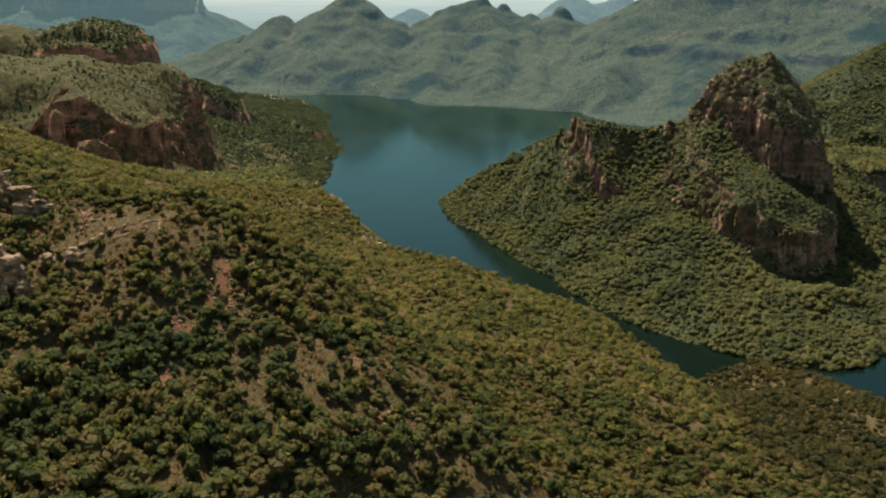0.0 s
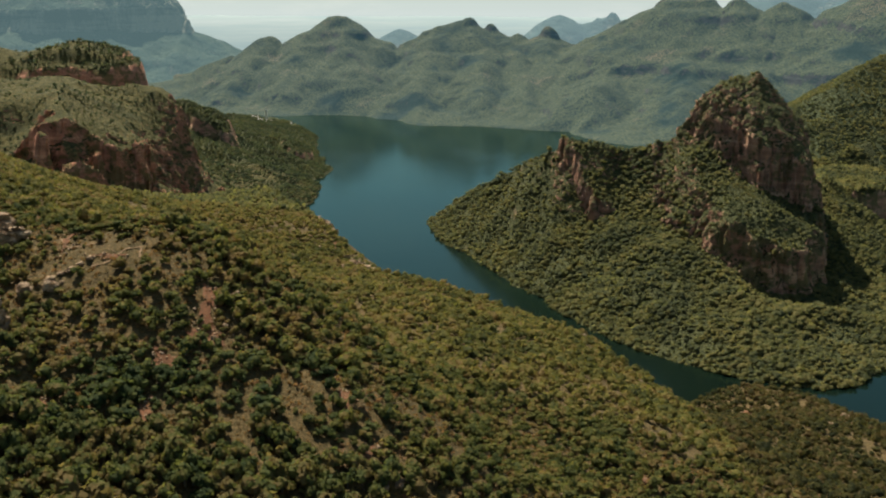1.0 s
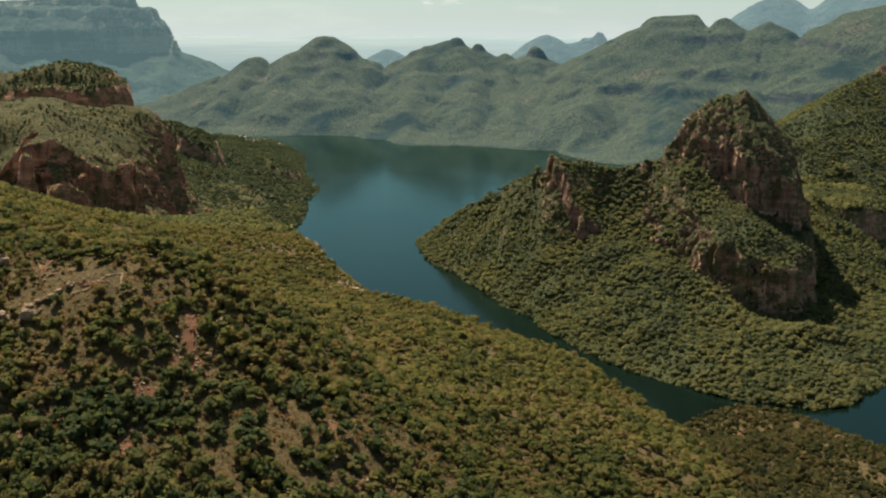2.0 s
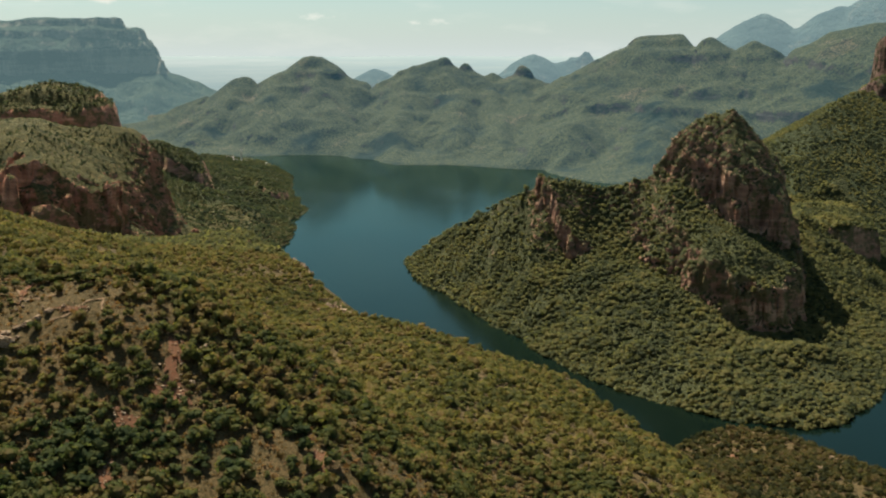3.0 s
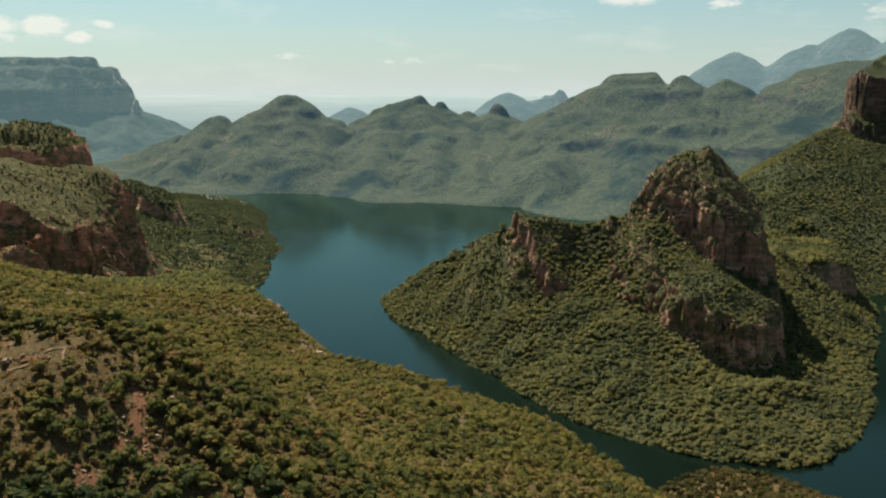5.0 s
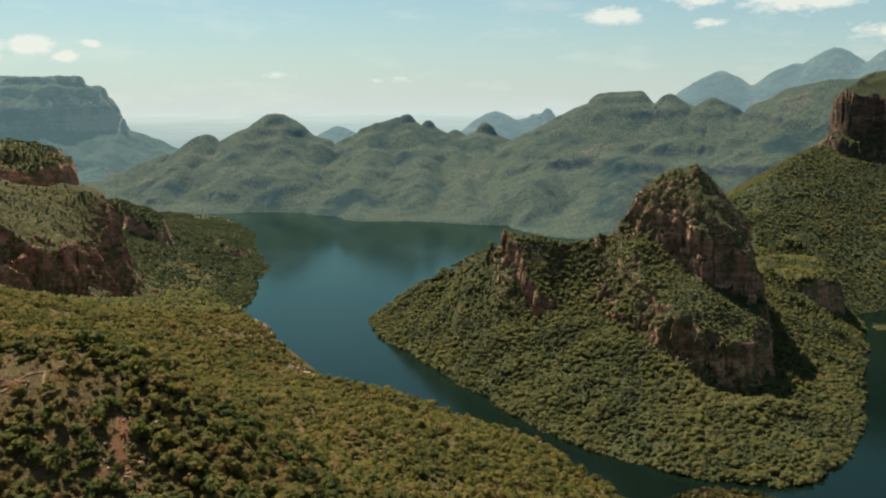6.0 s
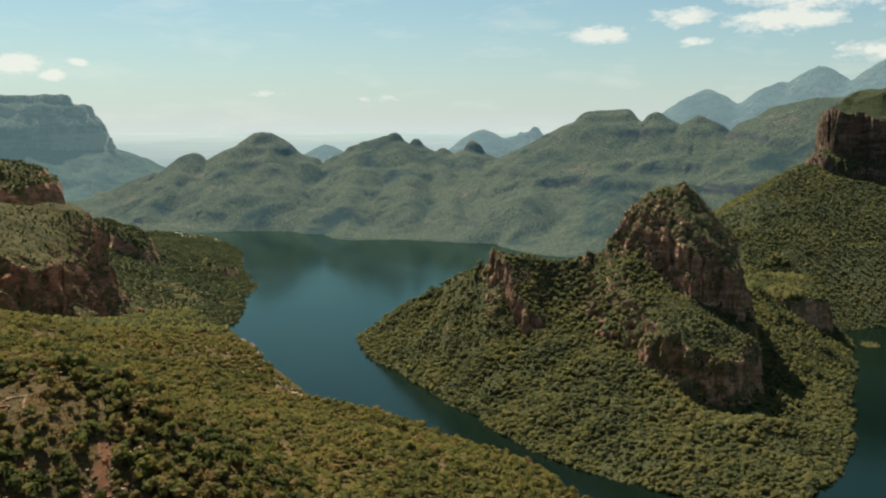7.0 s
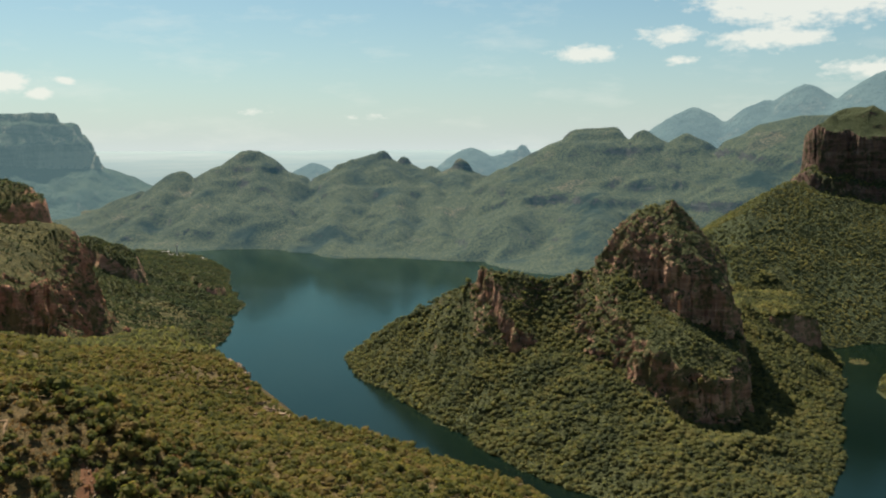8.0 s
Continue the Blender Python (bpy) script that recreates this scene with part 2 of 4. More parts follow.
mw.link(sheen.outputs[0], wet.inputs[2])
mw.link(wet.outputs[0], mw.t.nodes["Material Output"].inputs["Surface"])
m_water = mw.m

mg = Mat("plain_ground", 0.95, 0.1)
mg.colour(mg.ramp(mg.noise(240.0, 6, 0.65), [(0.3, (0.09, 0.12, 0.07)), (0.5, (0.13, 0.15, 0.09)), (0.68, (0.26, 0.24, 0.17))]))
m_ground = mg.m


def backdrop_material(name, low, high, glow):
    """Mountains so far off that hazy air shines before them, painted in as emission."""
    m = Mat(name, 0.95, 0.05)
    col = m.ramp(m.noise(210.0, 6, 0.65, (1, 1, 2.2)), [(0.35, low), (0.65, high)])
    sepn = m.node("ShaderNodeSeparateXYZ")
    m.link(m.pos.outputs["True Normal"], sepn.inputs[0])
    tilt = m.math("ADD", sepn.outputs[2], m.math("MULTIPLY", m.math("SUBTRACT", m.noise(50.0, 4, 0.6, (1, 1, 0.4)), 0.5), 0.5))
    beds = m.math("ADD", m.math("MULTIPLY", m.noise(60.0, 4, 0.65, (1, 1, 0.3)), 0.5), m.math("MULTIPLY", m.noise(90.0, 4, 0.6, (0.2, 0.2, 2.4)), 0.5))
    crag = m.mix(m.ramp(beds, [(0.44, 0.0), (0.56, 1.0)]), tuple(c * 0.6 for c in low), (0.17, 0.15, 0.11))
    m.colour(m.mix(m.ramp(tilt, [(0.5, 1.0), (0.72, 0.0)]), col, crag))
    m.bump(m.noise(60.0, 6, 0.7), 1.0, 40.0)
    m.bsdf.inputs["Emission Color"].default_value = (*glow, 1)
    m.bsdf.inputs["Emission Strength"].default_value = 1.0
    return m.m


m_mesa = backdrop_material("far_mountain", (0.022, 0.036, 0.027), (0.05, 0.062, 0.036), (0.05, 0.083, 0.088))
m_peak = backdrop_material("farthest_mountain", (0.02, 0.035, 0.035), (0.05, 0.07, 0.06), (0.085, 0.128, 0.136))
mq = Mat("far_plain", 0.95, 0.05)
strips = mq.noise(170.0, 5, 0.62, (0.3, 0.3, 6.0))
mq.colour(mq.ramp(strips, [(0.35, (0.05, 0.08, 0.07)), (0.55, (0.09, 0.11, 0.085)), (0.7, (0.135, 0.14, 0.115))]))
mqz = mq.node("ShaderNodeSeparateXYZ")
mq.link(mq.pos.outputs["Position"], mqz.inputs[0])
mq.link(mq.ramp(mq.math("DIVIDE", mqz.outputs[2], 320.0), [(0.3, (0.15, 0.2, 0.205)), (0.97, (0.255, 0.3, 0.3))]), mq.bsdf.inputs["Emission Color"])      # haze painted in as glow, since the air thickens towards the horizon
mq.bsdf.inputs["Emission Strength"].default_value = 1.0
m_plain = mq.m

# ---- number tools for the land ----
rng = np.random.default_rng(7)
_LAT = rng.random((256, 256))


def vnoise(x, y):
    """Smooth value noise in -1..1 on a repeating lattice."""
    xi, yi = np.floor(x).astype(int), np.floor(y).astype(int)
    u, v = x - xi, y - yi
    u, v = u * u * u * (u * (u * 6 - 15) + 10), v * v * v * (v * (v * 6 - 15) + 10)
    g = lambda i, j: _LAT[(xi + i) & 255, (yi + j) & 255]
    return 2 * ((g(0, 0) * (1 - u) + g(1, 0) * u) * (1 - v) + (g(0, 1) * (1 - u) + g(1, 1) * u) * v) - 1


def fbm(x, y, size, octaves=4, gain=0.5, shift=0.0):
    s, a = 0.0, 1.0
    x, y = x / size + shift, y / size + 1.7 * shift
    for _ in range(octaves):
        s = s + a * vnoise(x, y)
        x, y, a = 2.03 * x + 11.3, 2.03 * y + 5.1, a * gain
    return s


def ridged(x, y, size, octaves=4, shift=0.0):
    s, a = 0.0, 1.0
    x, y = x / size + shift, y / size + 2.3 * shift
    for _ in range(octaves):
        s = s + a * (1 - 2 * np.abs(vnoise(x, y)))
        x, y, a = 2.1 * x + 3.3, 2.1 * y + 9.1, a * 0.5
    return s


def line_near(x, y, pts):
    """Distance to a polyline, signed positive on its right-hand side, with the nearest point and the place along it."""
    best = np.full(x.shape, 1e9)
    sgn, nx, ny, along = (np.zeros(x.shape) for _ in range(4))
    for i in range(len(pts) - 1):
        (ax, ay), (bx, by) = pts[i][:2], pts[i + 1][:2]
        ex, ey = bx - ax, by - ay
        t = np.clip(((x - ax) * ex + (y - ay) * ey) / (ex * ex + ey * ey), 0, 1)
        px, py = ax + t * ex, ay + t * ey
        d = np.hypot(x - px, y - py)
        w = d < best - 1e-6
        best = np.where(w, d, best)
        sgn = np.where(w, np.sign((y - ay) * -ex + (x - ax) * ey), sgn)
        nx, ny, along = np.where(w, px, nx), np.where(w, py, ny), np.where(w, i + t, along)
    return best * np.where(sgn == 0, 1, sgn), nx, ny, along


def inside(x, y, pts):
    """Signed distance to a closed outline, positive inside."""
    ring = pts + pts[:1]
    d = np.abs(line_near(x, y, ring)[0])
    odd = np.zeros(x.shape, bool)
    for (ax, ay), (bx, by) in zip(ring[:-1], ring[1:]):
        if ay == by:
            continue
        odd ^= ((ay > y) != (by > y)) & (x < (bx - ax) * (y - ay) / (by - ay) + ax)
    return np.where(odd, d, -d)


def lerp_at(along, values):
    return np.interp(along, np.arange(len(values)), values)


def smooth(t):
    t = np.clip(t, 0, 1)
    return t * t * (3 - 2 * t)


def ledge(t, beds=2.0):
    """A cliff's profile from foot (0) to rim (1), with bedding ledges."""
    t = np.clip(t, 0, 1)
    return smooth(t) + 0.07 * np.sin(2 * np.pi * beds * t) * np.minimum(1, 6 * t * (1 - t))


def broken(x, y, s, big=9.0, small=3.0, shift=0.0):
    """Roughens a cliff's line into buttresses, gullies and columns."""
    return s + big * ridged(x, y, 46.0, 3, shift) * 0.5 + small * fbm(x, y, 11.0, 3, 0.6, shift + 3)


def smax(a, b, r):
    """The larger of two heights, with the valley between them rounded over r metres."""
    h = np.clip(0.5 + 0.5 * (a - b) / r, 0, 1)
    return b * (1 - h) + a * h + r * h * (1 - h) * 0.5


def ridge(x, y, pts, fall, soft=20.0, cut=0.0, width=80.0, shift=0.0):
    """A ridge along a line of (x, y, height): flanks that fall away evenly, scored by ravines."""
    z, far = np.full(x.shape, -1e3), np.zeros(x.shape)
    for (ax, ay, az), (bx, by, bz) in zip(pts[:-1], pts[1:]):
        ex, ey = bx - ax, by - ay
        t = np.clip(((x - ax) * ex + (y - ay) * ey) / (ex * ex + ey * ey), 0, 1)
        d = np.hypot(x - ax - t * ex, y - ay - t * ey)
        h = az + t * (bz - az) - fall * (np.sqrt(d * d + soft * soft) - soft)
        far = np.where(h > z, d, far)
        z = np.maximum(z, h)
    if cut:
        z = z + cut * smooth(far / (1.6 * width)) * (ridged(x + 0.3 * y, 0.45 * y, width, 3, shift) - 0.2)
    return z


def bench(z, level, rise, reach=45.0):
    """A bed of hard rock: a cliff of about twice the rise at that level, with gentler ground above and below it."""
    q = z - level
    return z + rise * (np.tanh(q / 6.0) - np.clip(q / reach, -1, 1))


def link_mesh(name, verts, faces, material, smooth_shade=True, parent=None):
    me = bpy.data.meshes.new(name)
    verts, faces = np.asarray(verts, np.float32), np.asarray(faces, np.int32)
    n, k = faces.shape
    me.vertices.add(len(verts))
    me.vertices.foreach_set("co", verts.ravel())
    me.loops.add(n * k)
    me.loops.foreach_set("vertex_index", faces.ravel())
    me.polygons.add(n)
    me.polygons.foreach_set("loop_start", np.arange(0, n * k, k, dtype=np.int32))
    me.polygons.foreach_set("use_smooth", np.full(n, smooth_shade))
    me.update(calc_edges=True)
    me.materials.append(material)
    ob = new(name, me)
    if parent:
        ob.parent = parent
    return ob


def craggy(X, Y, Z, step, size):
    """Breaks steep ground up in depth: leaning beds that stand out as ledges, cracks and blocks."""
    gy, gx = np.gradient(Z, step)
    g = np.hypot(gx, gy) + 1e-6
    steep = smooth((g - 0.9) / 0.9)
    bed = (Z + 0.22 * X - 0.12 * Y) / 9.0 + 0.7 * fbm(X + 0.6 * Z, Y - 0.5 * Z, 30, 3, shift=61)
    frac = bed - np.floor(bed)
    block = vnoise(X / 7 + Z / 13 + 9, Y / 7 - Z / 17) + 0.6 * vnoise(X / 3.1 - Z / 6, Y / 3.1 + Z / 5 + 4)
    crack = np.maximum(0, 1 - 5 * np.abs(vnoise(X / 9 + 0.04 * Z, Y / 9 + 31)))
    D = size * steep * (0.55 * (smooth(frac * 4) - frac) + 0.6 * block - 0.7 * crack)
    return X - gx / g * D, Y - gy / g * D, Z + 0.25 * D


def land(name, height, x0, x1, y0, y1, step, material, floor=-6.0, label="", category="hill", hole=None, crag=0.0):
    """A hill as a fine sheet over its own stretch of the plan, left open over another sheet's stretch (hole)."""
    xs, ys = np.arange(x0, x1 + step, step), np.arange(y0, y1 + step, step)
    X, Y = np.meshgrid(xs, ys)
    Z = height(X, Y)
    keep = Z > floor
    cell = keep[:-1, :-1] | keep[1:, :-1] | keep[:-1, 1:] | keep[1:, 1:]
    if hole:
        hx0, hx1, hy0, hy1 = hole
        cell &= ~((X[:-1, :-1] > hx0) & (X[1:, 1:] < hx1) & (Y[:-1, :-1] > hy0) & (Y[1:, 1:] < hy1))
    if crag:
        fade = smooth(np.minimum(np.minimum(X - x0, xs[-1] - X), np.minimum(Y - y0, ys[-1] - Y)) / 12)
        cx, cy, cz = craggy(X, Y, Z, step, crag)
        X, Y, Z = X + (cx - X) * fade, Y + (cy - Y) * fade, Z + (cz - Z) * fade
    idx = np.arange(X.size).reshape(X.shape)
    f = np.stack([idx[:-1, :-1], idx[:-1, 1:], idx[1:, 1:], idx[1:, :-1]], -1)[cell]
    V = np.stack([X, Y, np.maximum(Z, floor - 4)], -1).reshape(-1, 3)
    used = np.unique(f)
    back = np.zeros(len(V), np.int32)
    back[used] = np.arange(len(used))
    ob = link_mesh(name, V[used], back[f], material)
    return tagged(ob, label, category, kind="structure")


# ---- the shape of the land ----
BROW = [(-330, 1420), (-235, 1230), (-155, 985), (-84, 730), (-36, 640), (-3, 618), (25, 590), (52, 558), (76, 532), (92, 490), (106, 436), (170, 375), (300, 290), (440, 190)]
SPUR = [(-100, 300), (60, 375), (116, 420), (150, 480), (166, 540), (188, 592), (207, 584), (232, 540), (262, 490), (340, 400), (440, 300)]
KNOLLS = [  # x, y, breadth, rise
    (-60, 290, 55, 42.5), (-75, 185, 60, 2.4), (190, 575, 50, -17.1), (-85, 740, 100, 10.6), (-190, 470, 90, 6), (-105, 300, 45, 4.5),
    (0, 235, 60, 30.8), (45, 350, 70, 17.4), (143, 494, 38, -8), (-8, 606, 40, 4), (197, 568, 30, 10), (158, 572, 34, -14), (150, 535, 34, -14), (160, 420, 60, -5.4), (-40, 660, 60, -8.9), (75, 530, 60, 4.0),
    (-140, 440, 70, -5), (30, 270, 60, -6.2), (-150, 330, 70, 23.6), (0, 450, 80, 19.8)]


def near_part(x, y, brow, fall):
    d, px, py, _ = line_near(x, y, brow)
    out = (d < 0)
    d = np.where(out, -d, 0)
    gx, gy = np.where(out, px, x), np.where(out, py, y)
    u, v = np.clip(gx, -330, 330) / 150, (np.clip(gy, 60, 1300) - 450) / 350
    z = 176.3 + v * (-33.9 + v * (0.9 + v * 10.8)) + u * (-38.9 + v * (11.8 + 10.6 * v)) + u * u * (7.3 - 10.9 * v) - 3.4 * u ** 3
    for kx, ky, ks, kh in KNOLLS:
        z = z + kh * np.exp(-((gx - kx) ** 2 + (gy - ky) ** 2) / ks ** 2)
    return z - fall * d * d / (d + 9)


def near_height(x, y):
    z = np.maximum(near_part(x, y, BROW, 0.95), near_part(x, y, SPUR, 0.8))
    return z - 18 * smooth((y - 980) / 200) + 1.3 * fbm(x, y, 45, 3) + 0.6 * fbm(x, y, 9, 3)


SHORE_PEN = [(-6, 1634), (16, 1470), (59, 1366), (94, 1248), (131, 1164), (160, 1067), (190, 1000), (228, 950), (268, 915), (308, 880), (345, 868), (387, 882), (425, 925), (471, 982), (520, 1070), (573, 1183), (640, 1310), (700, 1440), (738, 1530), (765, 1600), (840, 1640), (1000, 1640), (1600, 1560), (1600, 2700), (760, 2700), (520, 2250), (400, 1900), (300, 1720), (120, 1690), (30, 1665)]
SPINE_PEN = [(0, 1632, 3), (70, 1545, 72), (133, 1460, 122), (160, 1408, 146), (190, 1362, 134), (215, 1355, 126), (250, 1345, 138), (285, 1335, 150), (316, 1324, 140), (390, 1310, 84), (470, 1300, 84), (560, 1450, 96), (640, 1680, 90), (860, 1880, 110), (1300, 1900, 110)]
TIER = [(262, 1262), (280, 1215), (301, 1182), (330, 1130), (352, 1104), (385, 1098), (420, 1112), (445, 1150), (470, 1215), (488, 1300), (470, 1390), (400, 1420), (330, 1400), (285, 1330)]
DOME = [(318, 1330), (336, 1282), (366, 1240), (405, 1214), (438, 1208), (462, 1228), (475, 1290), (462, 1370), (410, 1400), (346, 1386)]
FIN = [(170, 1400), (179, 1362), (191, 1322), (202, 1290), (216, 1280), (300, 1290), (310, 1420), (200, 1440)]
MESA_R = [(966, 2130), (978, 2086), (1000, 2074), (1030, 2090), (1046, 2064), (1120, 2040), (1270, 1992), (1800, 1920), (1800, 2640), (1180, 2580), (1070, 2376), (1012, 2240)]
LEDGE = [(560, 1500), (592, 1462), (614, 1450), (650, 1468), (690, 1488), (710, 1540), (740, 1610), (700, 1720), (560, 1680)]
CRAG = [(790, 1700), (832, 1684), (866, 1690), (893, 1712), (912, 1770), (880, 1870), (790, 1850)]


def peninsula_height(x, y):
    wob = 5 * fbm(x, y, 40, 3, shift=4)
    s = inside(x, y, SHORE_PEN) + wob
    d, _, _, al = line_near(x, y, SPINE_PEN)
    u = np.clip(s, 0, None) / (np.clip(s, 0, None) + np.abs(d) + 1e-3)
    z = lerp_at(al, [p[2] for p in SPINE_PEN]) * u ** 1.2 + np.minimum(s, 0) * 0.4 + 2.0 * smooth(s / 8)
    z = z + smooth(s / 60) * (5 * fbm(x, y, 70, 4, shift=9) + 6.5 * ridged(x, y, 105, 2, 39))
    t = inside(x, y, TIER)
    rim = 13 + 36 * smooth((x - 300) / 46)               # a low scarp in the west, a tall wall in front
    z = z + rim * ledge((broken(x, y, t, 11, 3.5) + 3) / (12 + 22 * gully(x, y, 40, 87) * smooth((345 - x) / 30))) + (70 - rim) * smooth((t - 2) / 92)
    b = broken(x, y, inside(x, y, DOME), 9, 3.5, 6)
    rc = np.hypot(x - 404, y - 1298)
    ud = np.clip(b, 0, None) / (np.clip(b, 0, None) + rc + 1e-3)
    west = smooth((392 - x) / 62)
    wall = 46 - 24 * west                                # a wall in front, a leaning slab on the west flank
    z = z + wall * ledge((b + 1) / (13 + 14 * west + 8 * gully(x, y, 44, 83)), 3) + (94 - wall) * ud ** (0.85 + 0.5 * west) + 9 * np.exp(-(rc / 26) ** 2)
    z = z + 5 * smooth((b - 10) / 24) * (1 - smooth((b - 50) / 30)) * np.clip(ridged(x, y, 34, 3, 14), -0.8, 1)
    z = z + 26 * ledge((broken(x, y, inside(x, y, FIN), 3, 4, 11) + 3) / 7) * (1 - smooth((x - 205 + 0.25 * (1330 - y)) / 50))
    shelf = inside(x, y, LEDGE)                          # a grassy bench ending in a small dark cliff
    return z + np.clip(79 + 0.1 * shelf - z, 0, 45) * ledge((broken(x, y, shelf, 5, 3, 17) + 1) / 8)


def mesa_height(x, y):
    """The red-walled mesa with its long wooded apron, and a small crag low on the apron."""
    m_ = inside(x, y, MESA_R)
    s = inside(x, y, SHORE_PEN) + 5 * fbm(x, y, 40, 3, shift=4)
    z = 318 + 0.47 * np.minimum(m_, 0) + 9 * fbm(x, y, 70, 4, shift=19) + 7 * ridged(x, y, 120, 3, 23)
    crag = inside(x, y, CRAG)
    z = z + 24 * ledge((broken(x, y, crag, 4, 3, 19) + 1) / 8) * (1 - smooth((crag - 20) / 70))
    z = np.minimum(z, 0.605 * s + 1)
    z = np.minimum(z, 292 + 0.05 * m_ + 5 * fbm(x, y, 40, 3, shift=27)) - 24 * (1 - ledge((broken(x, y, m_, 8, 4, 33) + 34) / 9)) * smooth((m_ + 90) / 50)
    b = broken(x, y, m_, 9, 3.5, 21)
    return z + 84 * ledge((b + 6) / 9, 4) + 22 * smooth((m_ - 14) / 70)


SHORE_L = [(-160, 1150), (-205, 1500), (-217, 1893), (-226, 2040), (-218, 2154), (-238, 2300), (-280, 2560), (-300, 2720), (-370, 3000), (-450, 3230), (-560, 3330), (-1400, 3500)]
SPINE_L = [(-330, 1050, 112), (-420, 1180, 118), (-520, 1500, 132), (-600, 1850, 130), (-520, 2150, 100), (-430, 2400, 62), (-470, 2750, 32), (-540, 3100, 13), (-700, 3250, 12)]
CLIFF_A = [(-1000, 1060), (-500, 1140), (-445, 1168), (-418, 1132), (-390, 1140), (-366, 1170), (-338, 1200), (-328, 1226), (-350, 1256), (-336, 1274), (-324, 1276), (-314, 1308), (-313, 1350), (-320, 1420), (-345, 1500), (-440, 1580), (-1000, 1600)]
CLIFF_A0 = [(-1000, 1010), (-420, 1090), (-350, 1150), (-324, 1215), (-312, 1262), (-288, 1330), (-292, 1430), (-500, 1600), (-1000, 1600)]
CAP = [(-1100, 1860, 272), (-800, 1850, 270), (-703, 1840, 256), (-654, 1830, 265), (-614, 1825, 277), (-578, 1825, 270), (-554, 1822, 252), (-532, 1818, 226)]
CLIFF_C = [(-560, 2120), (-480, 2090), (-425, 2095), (-400, 2130), (-420, 2210), (-500, 2240), (-570, 2200)]
CLIFF_D = [(-330, 2270), (-300, 2248), (-270, 2262), (-262, 2300), (-300, 2360), (-340, 2340)]


def gully(x, y, size, shift):
    """0 on rock buttresses, 1 in the overgrown gullies between them."""
    return smooth((fbm(x, y, size, 3, shift=shift) + 0.12) * 2.6)


def left_height(x, y):
    s = -line_near(x, y, SHORE_L)[0] + 6 * fbm(x, y, 50, 3, shift=2)
    d, _, _, al = line_near(x, y, SPINE_L)
    u = np.clip(s, 0, None) / (np.clip(s, 0, None) + np.abs(d) + 1e-3)
    zs = lerp_at(al, [p[2] for p in SPINE_L])
    z = zs * np.where(d < 0, 1.0, u ** 1.1) + np.minimum(s, 0) * 0.5 + 2 * smooth(s / 8)
    z = z + smooth(s / 80) * 6 * fbm(x, y, 80, 4, shift=5)
    a0 = inside(x, y, CLIFF_A0)
    e = smooth((x + 348) / 48)                           # the wall sinks towards its east end
    w = 0.12 + 0.88 * smooth((x + 478) / 50)             # and gives way to grass in the west
    z = z + (46 - 8 * e) * ledge((broken(x, y, a0, 10, 2.5, 8) + 12) / (9 + 46 * gully(x, y, 62, 71) + 40 * (1 - w)))
    a = inside(x, y, CLIFF_A)
    z = z + (47 - 3 * e) * w * ledge((broken(x, y, a, 8, 2.5, 13) + 12) / (8 + 44 * gully(x, y, 54, 77)), 3)
    z = z + (15 + 25 * e + 47 * (1 - w)) * smooth((a + 6) / (100 - 34 * e)) + 5 * fbm(x, y, 55, 3, shift=63)
    z = z + 58 * np.exp(-((x + 364) ** 2 + (y - 1412) ** 2) / 56 ** 2) + 12 * np.exp(-((x + 590) ** 2 + (y - 1790) ** 2) / 90 ** 2) - 12 * np.exp(-((x + 570) ** 2 + (y - 1450) ** 2) / 90 ** 2)
    cap = ridge(x, y, CAP, 0.42, 26.0, 5.0, 60.0, 4.0) - 0.7 * np.clip(np.abs(line_near(x, y, CAP)[0]) - 60, 0, None) - 1.5 * np.clip(x + 530, 0, None) + 3 * fbm(x, y, 40, 3, shift=66)
    z = smax(z, bench(cap, 214 + 6 * fbm(x, y, 60, 2, shift=68), 5 + 17 * smooth((x + 700) / 60), 30.0), 12.0)
    c = inside(x, y, CLIFF_C)
    z = z + 30 * smooth((broken(x, y, c, 6, 4, 25) + 3) / 14) + 14 * smooth(c / 40)
    z = z + 16 * smooth((broken(x, y, inside(x, y, CLIFF_D), 4, 3, 29) + 2) / 10)
    return z


SHORE_F = [(-1500, 3600), (-700, 3420), (-556, 3340), (-474, 3380), (-354, 3418), (-207, 3376), (-162, 3296), (-95, 3252), (-58, 3129), (-24, 3092), (142, 3085), (299, 2971), (393, 2943), (411, 2840), (463, 2689), (560, 2560), (700, 2480), (1200, 2350), (1900, 2300)]
CREST_F = [(-1400, 3950, 10), (-1016, 4000, -2), (-868, 4000, 130), (-764, 4000, 168), (-696, 3990, 132), (-640, 3995, 232), (-600, 4000, 218), (-534, 4000, 170), (-481, 4005, 195), (-428, 4010, 261), (-385, 4020, 314), (-359, 4020, 307), (-333, 4020, 314), (-291, 4010, 220), (-207, 4000, 177), (-150, 4000, 157), (-112, 4000, 159), (-58, 4000, 207), (-26, 4000, 259), (34, 4000, 281), (103, 4000, 300), (136, 4000, 303), (189, 4000, 266), (222, 3995, 277), (265, 3990, 231), (324, 3985, 255), (372, 3975, 178), (392, 3965, 245), (433, 3950, 259), (467, 3940, 218), (496, 3920, 197), (535, 3890, 173), (598, 3820, 200), (688, 3740, 310), (774, 3660, 362), (808, 3630, 380), (922, 3560, 390), (945, 3550, 328), (1013, 3500, 381), (1035, 3470, 310), (1113, 3440, 304), (1138, 3430, 369), (1197, 3400, 276), (1292, 3340, 355), (1340, 3300, 393), (1432, 3200, 419), (1700, 3000, 424)]
